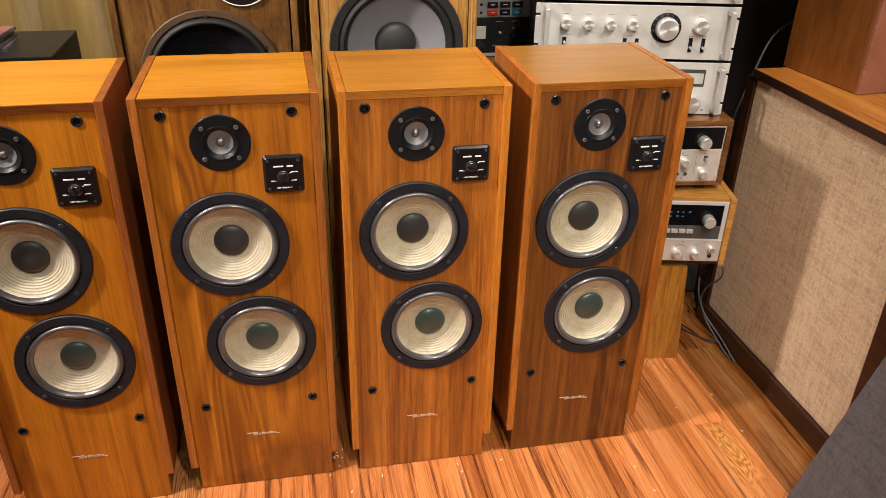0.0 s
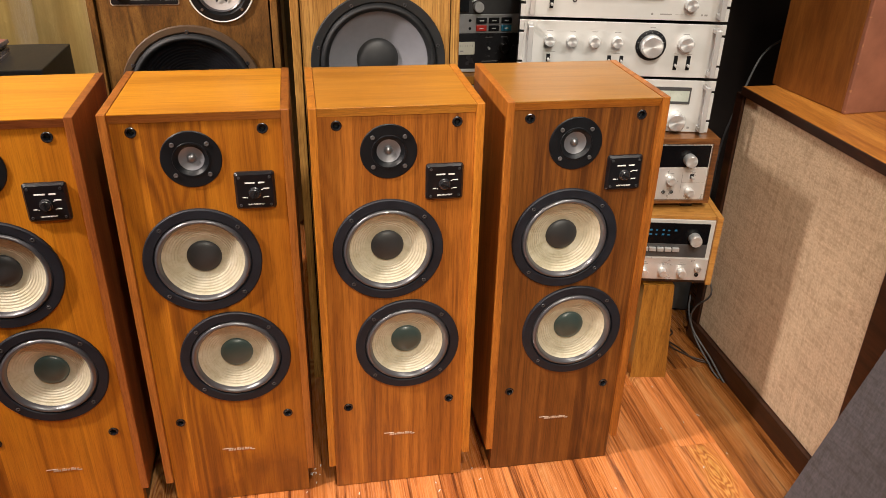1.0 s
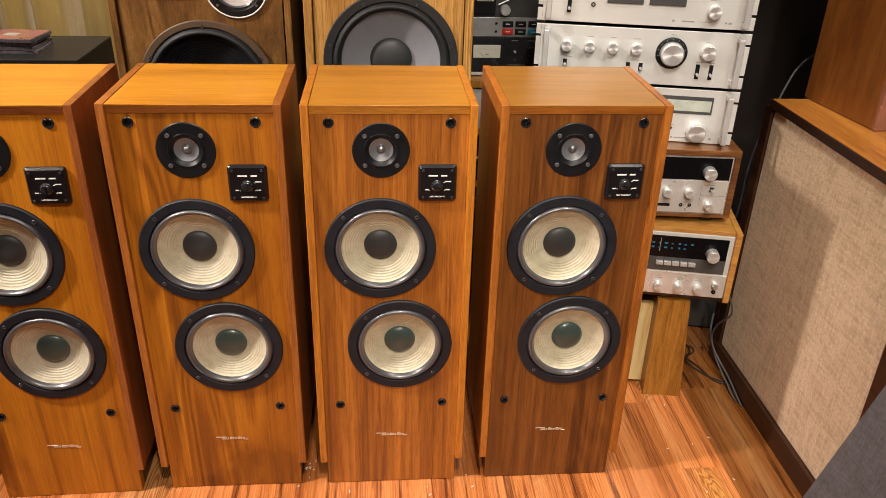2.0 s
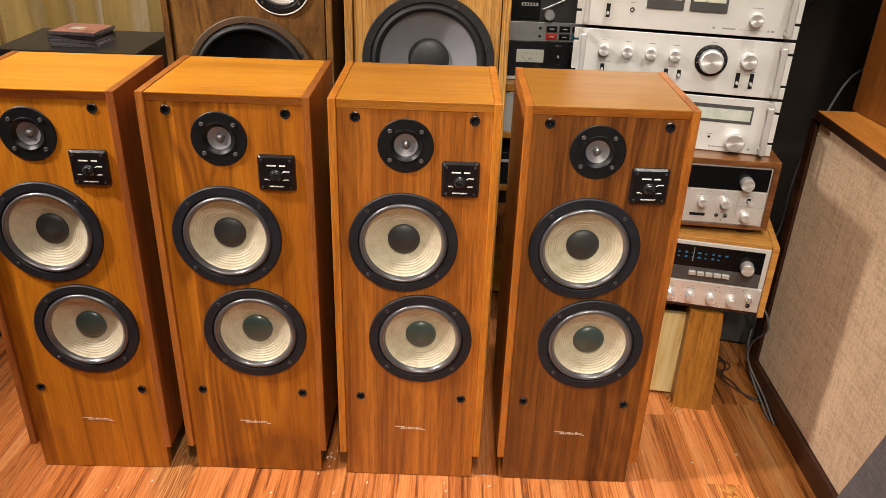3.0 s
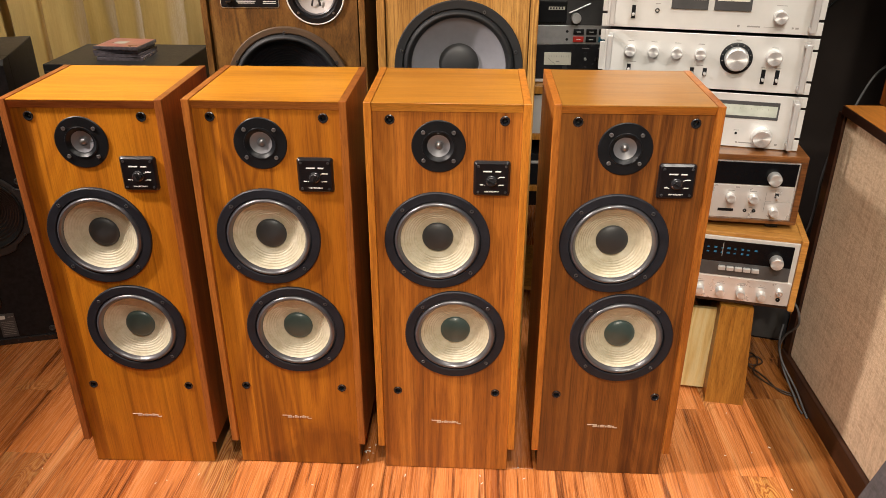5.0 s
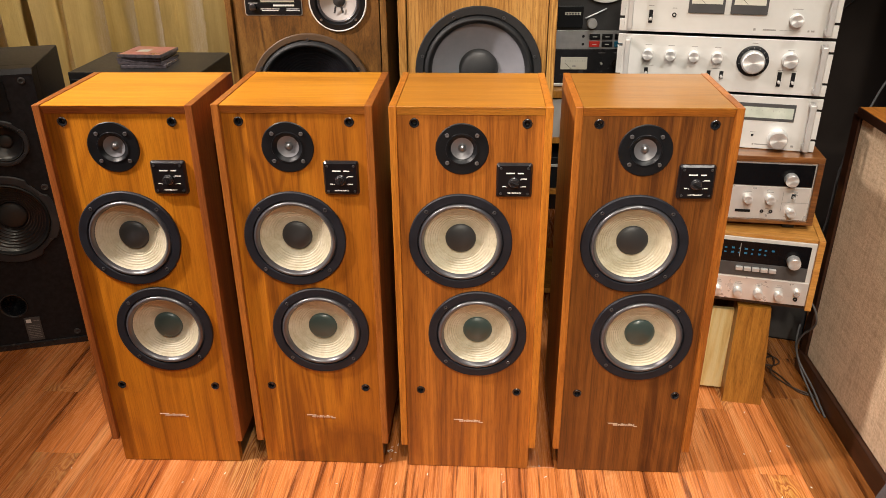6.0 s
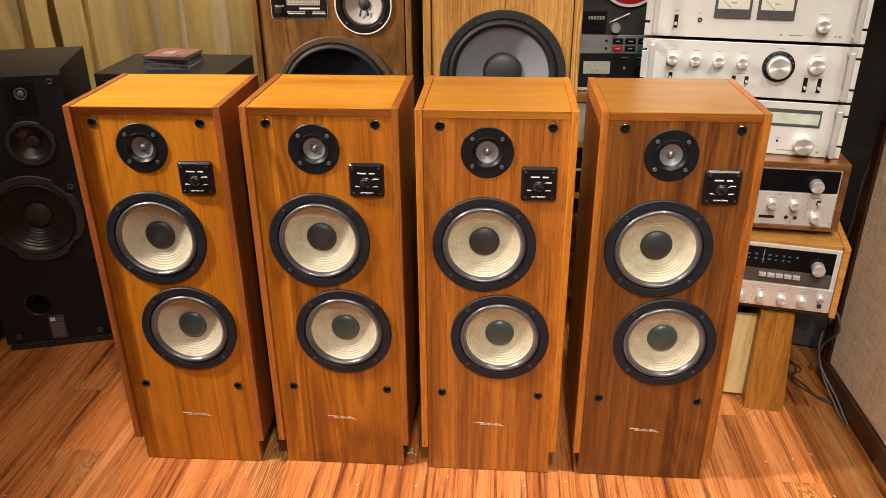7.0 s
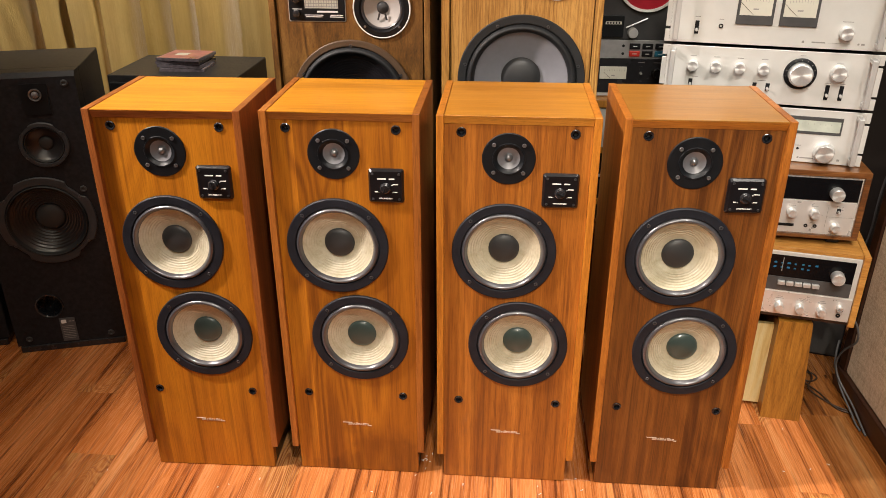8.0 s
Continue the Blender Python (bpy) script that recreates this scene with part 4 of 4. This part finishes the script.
part("printing", bars([(-0.092, 0.062, 0.022, 0.0014), (-0.145, 0.0145, 0.028, 0.0028), (-0.177, 0.0145, 0.005, 0.005), (-0.101, 0.0145, 0.045, 0.0006), (-0.062, 0.0145, 0.004, 0.004), (-0.053, 0.0145, 0.007, 0.004), (-0.411, 0.060, 0.012, 0.0014), (-0.358, 0.056, 0.010, 0.0014)], F), GREY_PRINT, power)

tuner = rack_unit(0.690, 0.1345, "silver radio tuner with a long glass dial window", "radio_tuner")
win = part("dial_window", box(-0.350, -0.056, F - 0.0012, F, 0.071, 0.113, 0.0006), GREY_BOX, tuner, "dark-framed tuning scale")
part("scale", box(-0.345, -0.060, F - 0.0016, F - 0.0013, 0.078, 0.104, 0), plain("pale_green_scale", (0.46, 0.50, 0.44), 0.2, coat=0.4), win)
part("scale_print", bars([(-0.33 + i * 0.0125, 0.096, 0.0008, 0.003) for i in range(21)], F - 0.0018), GREY_PRINT, win)
knob(tuner, -0.086, 0.031, 0.0225, 0.028, y=F)
part("indicator", lathe([(0.003, 0.0), (0.0025, 0.001), (0.0003, 0.0012)], -0.143, F, 0.034, 14), BLACK, tuner, smooth=True)
part("printing", bars([(-0.120, 0.012, 0.030, 0.0026), (-0.139, 0.012, 0.004, 0.004), (-0.050, 0.012, 0.006, 0.005), (-0.143, 0.042, 0.012, 0.0012)], F), GREY_PRINT, tuner)

# ---- two wood-cased receivers on the stand ----
rx = thing("stereo_receiver", pose(1.122, 1.686, 0.5165, 0, 0, -6), "silver-faced receiver in a walnut case, standing on another receiver", "receiver")
W1, H1 = 0.43, 0.1725
for x0, x1 in ((-0.014, 0.0), (-W1, -W1 + 0.014)):
    part("case_side", box(x0, x1, 0.0, 0.31, 0.008, H1 - 0.014, 0.001), CASE_WOOD, rx)
part("case_top", box(-W1, 0.0, 0.0, 0.31, H1 - 0.0138, H1, 0.001), CASE_WOOD, rx)
part("case_bottom", box(-W1, 0.0, 0.0, 0.31, 0.0, 0.0078, 0.001), CASE_WOOD, rx)
part("bezel", box(-W1 + 0.0145, -0.0145, 0.003, 0.012, 0.0082, H1 - 0.0142, 0.001), CHROME, rx)
part("faceplate", box(-W1 + 0.0185, -0.0185, 0.0005, 0.0029, 0.0125, 0.096, 0.0004), SILVER_FACE, rx)
part("dial_window", box(-W1 + 0.0185, -0.0185, 0.0008, 0.0029, 0.0985, H1 - 0.019, 0.0004), GLASS_BLACK, rx, "black glass dial window")
knob(rx, -0.070, 0.119, 0.0155, 0.022, SPUN)
for x in (-0.318, -0.266, -0.214, -0.162, -0.110):
    knob(rx, x, 0.066, 0.0105, 0.020, SPUN)
knob(rx, -0.058, 0.034, 0.0105, 0.020, SPUN)
toggle(rx, -0.056, 0.074, 0.0004, 0.012)
for x in (-0.123, -0.102):
    part("jack", lathe([(0.0045, 0.0), (0.0042, 0.0015), (0.0027, 0.0015), (0.0003, -0.001)], x, 0.0004, 0.032, 18), BLACK, rx, smooth=True)
part("tape_slot", box(-0.186, -0.150, -0.0004, 0.0006, 0.028, 0.035, 0), BLACK, rx)
part("printing", bars([(x, 0.082, 0.016, 0.0012) for x in (-0.162, -0.11)] + [(-0.056, 0.086, 0.012, 0.0012), (-0.08, 0.058, 0.0006, 0.055), (-0.05, 0.058, 0.06, 0.0006)], 0.0004), GREY_PRINT, rx)
for x in (-0.05, -0.38):
    for y in (0.03, 0.27):
        part("foot", box(x - 0.015, x + 0.015, y - 0.015, y + 0.015, -0.014, -0.0003, 0.002), BLACK, rx)

rc = thing("stereo_receiver", pose(1.136, 1.632, 0.3085, 0, 0, -12), "receiver in a golden teak case with blue lit dial", "receiver")
W2, H2 = 0.46, 0.1935
for x0, x1 in ((-0.012, 0.003), (-W2 - 0.003, -W2 + 0.012)):
    part("case_side", box(x0, x1, -0.006, 0.33, 0.0, H2 - 0.0005, 0.002), CASE_LIGHT, rc)
part("case_top", box(-W2 + 0.0124, -0.0124, 0.004, 0.33, H2 - 0.012, H2 - 0.002, 0.001), CASE_LIGHT, rc)
part("case_bottom", box(-W2 + 0.0124, -0.0124, 0.002, 0.33, 0.002, 0.010, 0.001), DARK_WOOD, rc)
part("bezel", box(-W2 + 0.0124, -0.0124, 0.001, 0.010, 0.0102, H2 - 0.0124, 0.001), FACE, rc, "pale silver surround")
part("dial_window", box(-W2 + 0.024, -0.024, -0.0008, 0.0009, 0.1145, 0.172, 0.0004), GLASS_BLACK, rc, "dark dial window with blue digits")
part("button_panel", box(-W2 + 0.024, -0.024, -0.0015, 0.0009, 0.0775, 0.1142, 0.0004), plain("charcoal_panel", (0.085, 0.085, 0.088), 0.4, 0.3), rc, "charcoal panel behind the push buttons")
part("faceplate", box(-W2 + 0.014, -0.014, -0.002, 0.0009, 0.0115, 0.074, 0.0006), SILVER_FACE, rc)
for row, (z, n) in enumerate(((0.150, 8), (0.138, 7))):
    for i in range(n):
        part("digit", box(-0.222 + i * 0.0155 + 0.001 * (i % 3), -0.2165 + i * 0.0155 + 0.002 * (i % 2), -0.0012, -0.0009, z, z + 0.0035 + 0.0012 * (i % 2), 0), DIGITS, rc, "glowing blue mark")
part("needle", box(-0.186, -0.1845, -0.0013, -0.0009, 0.130, 0.166, 0), GREY_PRINT, rc)
knob(rc, -0.060, 0.132, 0.0155, 0.024, SPUN, y=-0.001)
for i in range(5):
    part("push_button", box(-0.190 + i * 0.0195, -0.173 + i * 0.0195, -0.010, -0.0016, 0.0955, 0.1055, 0.0012), SILVER, rc)
for i in range(6):
    knob(rc, -0.079 - i * 0.0485, 0.036, 0.0105, 0.020, SPUN, y=-0.002)
knob(rc, -0.039, 0.050, 0.0075, 0.016, CHROME, y=-0.002)
part("jack", lathe([(0.0055, 0.0), (0.005, 0.002), (0.003, 0.002), (0.0003, -0.001)], -0.038, -0.002, 0.0275, 20), BLACK, rc, smooth=True)
part("printing", bars([(-0.079 - i * 0.0485, 0.056, 0.018, 0.0012) for i in range(5)] + [(-0.079 - i * 0.0485, 0.061, 0.012, 0.0010) for i in range(5)], -0.002), GREY_PRINT, rc)

stand = thing("wooden_stand", pose(1.075, 1.652, 0, 0, 0, -8), "walnut stand with splayed plank legs and a raw plywood panel", "stand")
part("shelf", box(-0.42, 0.02, 0.06, 0.33, 0.284, 0.306, 0.001), DARK_WOOD, stand)
part("leg", hexa([(-0.1, 0.0, 0), (0.0, 0.0, 0), (0.0, 0.022, 0), (-0.1, 0.022, 0), (-0.102, 0.0, 0.298), (-0.022, 0.0, 0.298), (-0.022, 0.022, 0.298), (-0.102, 0.022, 0.298)]), STAND_WOOD, stand)
part("leg", hexa([(-0.42, 0.0, 0), (-0.32, 0.0, 0), (-0.32, 0.022, 0), (-0.42, 0.022, 0), (-0.40, 0.0, 0.298), (-0.32, 0.0, 0.298), (-0.32, 0.022, 0.298), (-0.40, 0.022, 0.298)]), STAND_WOOD, stand)
part("side_board", box(-0.100, -0.082, 0.0225, 0.32, 0.0, 0.2835, 0.001), STAND_WOOD, stand)
part("side_board", box(-0.338, -0.320, 0.0225, 0.32, 0.0, 0.2835, 0.001), STAND_WOOD, stand)
part("plywood_panel", box(-0.3195, -0.1005, 0.045, 0.057, 0.014, 0.262, 0.0005), PLY, stand, "pale raw plywood panel")

# ---- tape deck on its rack ----
rack = thing("equipment_rack", pose(0.56, 2.16, 0), "brown wooden equipment rack under the tape deck", "rack")
part("top_board", box(-0.24, 0.20, 0.0, 0.32, 0.705, 0.728, 0.0015), STAND_WOOD, rack)
for z in (0.05, 0.40, 0.565):
    part("shelf", box(-0.22, 0.18, 0.005, 0.31, z, z + 0.018, 0.001), STAND_WOOD, rack)
for x in (-0.24, 0.1805):
    part("side_board", box(x, x + 0.0195, 0.0, 0.32, 0.0, 0.7045, 0.001), STAND_WOOD, rack)
dk = thing("cassette_deck", pose(0.545, 2.17, 0.5835), "silver-faced deck on a rack shelf", "deck")
part("body", box(-0.19, 0.17, 0.003, 0.27, 0.002, 0.114, 0.001), BLACK, dk)
part("faceplate", box(-0.195, 0.172, 0.0, 0.0028, 0.0, 0.116, 0.0006), SILVER, dk)
dk2 = thing("stereo_component", pose(0.545, 2.17, 0.4185), "black component on a lower rack shelf", "component")
part("body", box(-0.19, 0.17, 0.003, 0.27, 0.0, 0.10, 0.001), BLACK, dk2)
part("trim_strip", box(-0.19, 0.17, 0.0, 0.0028, 0.07, 0.078, 0.0004), SILVER, dk2)

reel = thing("reel_tape_deck", pose(0.54, 2.20, 0.7285), "black and silver reel-to-reel tape deck with red reel", "tape deck")
part("cabinet", box(-0.20, 0.215, 0.006, 0.20, 0.0, 0.48, 0.004), BLACK, reel)
part("lower_panel", box(-0.198, 0.213, 0.0015, 0.0058, 0.012, 0.110, 0.001), SATIN_BLACK, reel)
part("base_strip", box(-0.198, 0.213, 0.0, 0.0058, 0.002, 0.0105, 0.001), SILVER, reel)
part("control_strip", box(-0.198, 0.213, 0.0, 0.0058, 0.1115, 0.1635, 0.001), plain("deck_silver", (0.42, 0.42, 0.43), 0.4, 0.5), reel, "brushed grey control strip")
part("upper_panel", box(-0.198, 0.213, 0.001, 0.0058, 0.1645, 0.476, 0.001), plain("deck_charcoal", (0.05, 0.05, 0.052), 0.4), reel)
for r in range(2):
    for i in range(3):
        part("button", box(0.074 + i * 0.036, 0.104 + i * 0.036, -0.006, -0.0003, 0.118 + (1 - r) * 0.021, 0.134 + (1 - r) * 0.021, 0.0015), (RED if i == 0 else BLUE if i == 2 else BLACK) if r else BLACK, reel, "red button" if r and i == 0 else "")
        part("button_print", bars([(0.089 + i * 0.036, 0.126 + (1 - r) * 0.021, 0.012, 0.002)], -0.0062), WHITE, reel)
for z in (0.125, 0.147):
    part("jack", lathe([(0.004, 0.0), (0.003, 0.001), (0.0003, 0.001)], 0.057, 0.0, z, 14), BLACK, reel, smooth=True)
vu = part("level_meter", box(-0.004, 0.073, -0.001, 0.0014, 0.052, 0.088, 0.001), CREAM, reel, "cream level meter")
part("scale", bars([(0.01 + i * 0.007, 0.077, 0.001, 0.005) for i in range(9)] + [(0.035, 0.062, 0.01, 0.004)], -0.0011), GREY_PRINT, vu)
nd = box(-0.0004, 0.0004, -0.0004, 0.0, 0.0, 0.026, 0)
bmesh.ops.transform(nd, matrix=Matrix.Translation((0.028, -0.0012, 0.054)) @ Matrix.Rotation(radians(-50), 4, "Y"), verts=nd.verts)
part("needle", nd, BLACK, vu)
knob(reel, 0.158, 0.070, 0.014, 0.018, SATIN_BLACK, y=0.0015)
toggle(reel, 0.113, 0.075, 0.0015, 0.028)
part("printing", bars([(0.113, 0.100, 0.02, 0.0015), (0.158, 0.100, 0.02, 0.0015), (0.12, 0.032, 0.05, 0.0015)], 0.0014), GREY_PRINT, reel)
cn = part("tape_counter", box(-0.05, 0.052, -0.008, 0.0008, 0.172, 0.232, 0.002), BLACK, reel, "black counter housing")
part("counter_window", box(0.0, 0.045, -0.0085, -0.0081, 0.208, 0.216, 0), CREAM, cn)
part("counter_print", bars([(0.006 + i * 0.008, 0.212, 0.004, 0.005) for i in range(5)], -0.0087), BLACK, cn)
knob(reel, 0.078, 0.185, 0.014, 0.022, SILVER, y=0.001, name="pinch_roller")
part("tension_arm", tube([(0.058, -0.012, 0.200), (0.085, -0.012, 0.212), (0.115, -0.012, 0.226)], 0.0022, rounds=1), STEEL, reel)
rl = part("tape_reel", lathe([(0.087, 0.012), (0.088, 0.014), (0.087, 0.016), (0.080, 0.016), (0.080, 0.012)], 0.110, 0.0, 0.330, 56), WHITE, reel, "reel with a pale rim and red face", smooth=True)
part("reel_face", lathe([(0.0799, 0.0135), (0.03, 0.0145), (0.0003, 0.0145)], 0.110, 0.0, 0.330, 48), REEL_RED, rl)

# ---- fabric-fronted cabinet, box on top, leaning panel ----
con = thing("fabric_cabinet", pose(1.240, 1.815, 0), "large floor cabinet with beige woven front and wooden top", "cabinet")
part("top_board", box(-0.006, 0.46, -1.02, 0.0, 0.758, 0.780, 0.002), TOP_WOOD, con)
part("edge_band", box(-0.010, -0.0063, -1.02, 0.0, 0.7575, 0.7795, 0.001), DARK_WOOD, con, "dark front edge of the top board")
part("base_board", box(0.006, 0.45, -1.01, 0.03, 0.0, 0.055, 0.002), DARK_WOOD, con)
part("plinth_trim", box(-0.010, 0.0055, -1.01, 0.03, 0.0, 0.060, 0.003), DARK_WOOD, con)
part("end_stile", box(-0.004, 0.45, -0.0055, 0.03, 0.0605, 0.7572, 0.002), DARK_WOOD, con)
part("end_stile", box(-0.006, 0.45, -1.01, -0.623, 0.0605, 0.7572, 0.002), DARK_WOOD, con)
part("fabric_front", box(0.002, 0.02, -0.6225, -0.006, 0.0605, 0.7572, 0.004), FABRIC, con, "beige woven speaker cloth")
part("inner_box", box(0.0205, 0.449, -0.6225, -0.006, 0.0605, 0.7572, 0), DARK_WOOD, con)

bx = thing("wooden_box", pose(1.345, 1.578, 0.7805, 0, 0, 6), "reddish veneered wooden box with chipped edges", "box")
part("body", box(0.0, 0.36, 0.0, 0.25, 0.0, 0.46, 0.003), BOX_WOOD, bx)
part("front_frame", box(0.0, 0.36, -0.012, -0.0004, 0.0, 0.46, 0.002), plain("bare_reddish_board", (0.27, 0.105, 0.062), 0.55, grain=0.25, scale=14), bx, "scuffed bare reddish face board")
rng = random.Random(4)
for i in range(9):
    z = 0.01 + 0.05 * i + rng.uniform(-0.01, 0.01)
    part("chip", box(-0.0005, 0.002 + rng.uniform(0, 0.005), -0.0124, -0.0105 + rng.uniform(-0.001, 0.003), z, z + rng.uniform(0.002, 0.007), 0.0008), CHIP, bx)

lean = thing("acoustic_panel", pose(0, 0, 0), "grey felt-covered panel leaning against the fabric cabinet", "panel")
a, b = Vector((0.977, 1.045, 0.0)), Vector((1.213, 0.992, 0.905))
n = Vector((0.045, 0.0, -0.012))
w = Vector((0.06, -0.72, 0.0))
part("board", hexa([a, a + w, a + w + n + Vector((0, 0, 0.012)), a + n + Vector((0, 0, 0.012)), b, b + w, b + w + n, b + n]), PANEL_GREY, lean, "grey felt face")
g = Vector((0.047, 0.0, 0.0))
e, h = Vector((0.006, 0.045, 0)), Vector((0.012, 0.055, 0))
part("backing", hexa([a + g + e * 0.2, a + g + w, a + g + w + Vector((0.02, 0, 0.005)), a + g + e * 0.2 + Vector((0.02, 0, 0.005)), b + g + h, b + g + w, b + g + w + Vector((0.02, 0, 0)), b + g + h + Vector((0.02, 0, 0))]), DARK_WOOD, lean, "dark wooden backing board")

# ---- small things on the floor and cords ----
unit = thing("power_box", pose(1.235, 1.985, 0, 0, 0, -14), "small dark grey metal box on the floor behind the stand", "box")
part("body", box(-0.05, 0.06, 0.0, 0.12, 0.006, 0.20, 0.004), GREY_BOX, unit)
part("base", box(-0.045, 0.055, 0.005, 0.115, 0.0, 0.0058, 0.001), BLACK, unit)

tagged(part("grey_cable", tube([(1.48, 2.02, 0.86), (1.42, 1.98, 0.856), (1.382, 1.97, 0.838), (1.352, 1.96, 0.808), (1.320, 1.945, 0.737), (1.297, 1.94, 0.662), (1.277, 1.935, 0.60), (1.270, 1.93, 0.521), (1.272, 1.93, 0.454), (1.270, 1.94, 0.38), (1.25, 1.98, 0.26), (1.24, 2.0, 0.205)], 0.0028), GREY_CORD, smooth=True), "grey power cable hanging beside the fabric cabinet", "cable")
tagged(part("black_cable", tube([(1.62, 2.40, 1.12), (1.50, 2.405, 1.02), (1.38, 2.41, 0.90), (1.30, 2.41, 0.80), (1.22, 2.41, 0.72), (1.19, 2.41, 0.50), (1.20, 2.405, 0.20), (1.22, 2.40, 0.004)], 0.003), BLACK, smooth=True), "black cable hanging along the dark wall", "cable")
tagged(part("grey_cable", tube([(1.15, 1.72, 0.315), (1.182, 1.705, 0.28), (1.195, 1.70, 0.24), (1.201, 1.72, 0.205), (1.198, 1.77, 0.155), (1.197, 1.79, 0.105), (1.205, 1.78, 0.068), (1.216, 1.750, 0.045), (1.224, 1.715, 0.030), (1.2245, 1.68, 0.024), (1.2245, 1.63, 0.010), (1.2245, 1.60, 0.004)], 0.0027), GREY_CORD, smooth=True), "grey speaker cable dropping to the floor", "cable")
tagged(part("grey_cable", tube([(1.228, 1.86, 0.13), (1.212, 1.83, 0.11), (1.203, 1.80, 0.085), (1.211, 1.765, 0.045), (1.217, 1.72, 0.022), (1.218, 1.68, 0.014), (1.217, 1.65, 0.005), (1.2185, 1.62, 0.004)], 0.0026), GREY_CORD, smooth=True), "grey speaker cable dropping to the floor", "cable")
tagged(part("wire", tube([(1.10, 1.99, 0.004), (1.14, 1.93, 0.004), (1.125, 1.87, 0.004), (1.16, 1.83, 0.004), (1.20, 1.86, 0.004), (1.17, 1.89, 0.008), (1.135, 1.84, 0.008), (1.165, 1.80, 0.004), (1.18, 1.76, 0.004), (1.19, 1.71, 0.004), (1.232, 1.69, 0.004)], 0.0022), BROWN_CORD, smooth=True), "thin brown wire tangled on the floor", "wire")
tagged(part("wire", tube([(1.09, 1.93, 0.004), (1.12, 1.90, 0.004), (1.17, 1.91, 0.006), (1.18, 1.85, 0.012), (1.14, 1.80, 0.010), (1.16, 1.77, 0.004), (1.185, 1.73, 0.004), (1.22, 1.705, 0.004)], 0.0022), BROWN_CORD, smooth=True), "thin brown wire tangled on the floor", "wire")

# ---- specks of debris on the floor ----
rng = random.Random(11)
specks = bmesh.new()
spots = [(0.194, 1.345), (0.121, 1.309), (0.372, 1.35), (0.376, 1.326), (0.077, 1.366), (0.089, 1.421), (0.099, 1.422), (0.463, 1.384), (0.476, 1.347), (-0.296, 1.325), (-0.364, 1.30), (-0.677, 1.326), (1.021, 1.616), (1.04, 1.463), (1.09, 1.485), (0.973, 1.45), (-0.388, 1.29)]
spots += [(0.092 + rng.uniform(-0.02, 0.02), 1.42 + rng.uniform(-0.03, 0.03)) for i in range(10)] + [(rng.uniform(-0.9, 1.1), rng.uniform(1.1, 1.34)) for i in range(16)]
for x, y in spots:
    q = box(-0.004 * rng.uniform(0.3, 1.2), 0.003, -0.0008, 0.0008, 0.0, 0.0009, 0)
    bmesh.ops.transform(q, matrix=pose(x, y, 0.0001, 0, 0, rng.uniform(0, 180)), verts=q.verts)
    me = bpy.data.meshes.new("speck")
    q.to_mesh(me)
    q.free()
    specks.from_mesh(me)
tagged(part("floor_debris", specks, WHITE), "tiny pale specks of debris scattered on the floor", "debris", kind="stuff")

# ---- floor boards ----
floor = tagged(new("floor"), "glossy reddish-brown laminate floor of narrow staggered boards", "floor", kind="structure")
part("subfloor", box(-2.6, 2.1, -2.3, 3.1, -0.05, -0.0112, 0), DARK_WOOD, floor)
BW, BL = 0.118, 1.21
BOARD = {}


def board_mesh(length, mat):
    key = (round(length, 3), mat.name)
    if key not in BOARD:
        own = bmesh.new()
        g, w2, l2 = 0.0007, BW / 2, length / 2
        a = [own.verts.new((x, y, -0.011)) for x, y in ((-w2, -l2), (w2, -l2), (w2, l2), (-w2, l2))]
        b = [own.verts.new((x, y, -0.0008)) for x, y in ((-w2, -l2), (w2, -l2), (w2, l2), (-w2, l2))]
        c = [own.verts.new((x, y, 0.0)) for x, y in ((-w2 + g, -l2 + g), (w2 - g, -l2 + g), (w2 - g, l2 - g), (-w2 + g, l2 - g))]
        for lo, hi in ((a, b), (b, c)):
            for i in range(4):
                own.faces.new((lo[i], lo[(i + 1) % 4], hi[(i + 1) % 4], hi[i]))
        own.faces.new(c)
        BOARD[key] = mesh_from(own, "floor_board")
        BOARD[key].materials.append(mat)
    return BOARD[key]


STAGGER = (0.0, 0.303, 0.71, 0.45, 0.96)
for i in range(-31, 9):
    x = 1.03 + BW * i
    y = -2.3 + (1.381 + 2.3 - STAGGER[(i * 1) % 5] * (1 if i != 1 else -1)) % BL - BL
    while y < 3.1:
        y0, y1 = max(y, -2.3), min(y + BL, 3.1)
        if y1 - y0 > 0.01 and -2.55 < x < 2.05:
            # two board rows by the cabinet carry the painted shadow tint
            mat = FLOOR_SHADED if i in (1, 2) and y1 > 1.0 else FLOOR_KNOT if i == 0 and abs(y1 - 1.381) < 0.01 else FLOOR_WOOD
            ob = new("floor_board", board_mesh(y1 - y0, mat))
            ob.parent, ob.location = floor, (x, (y0 + y1) / 2, 0)
        y += BL
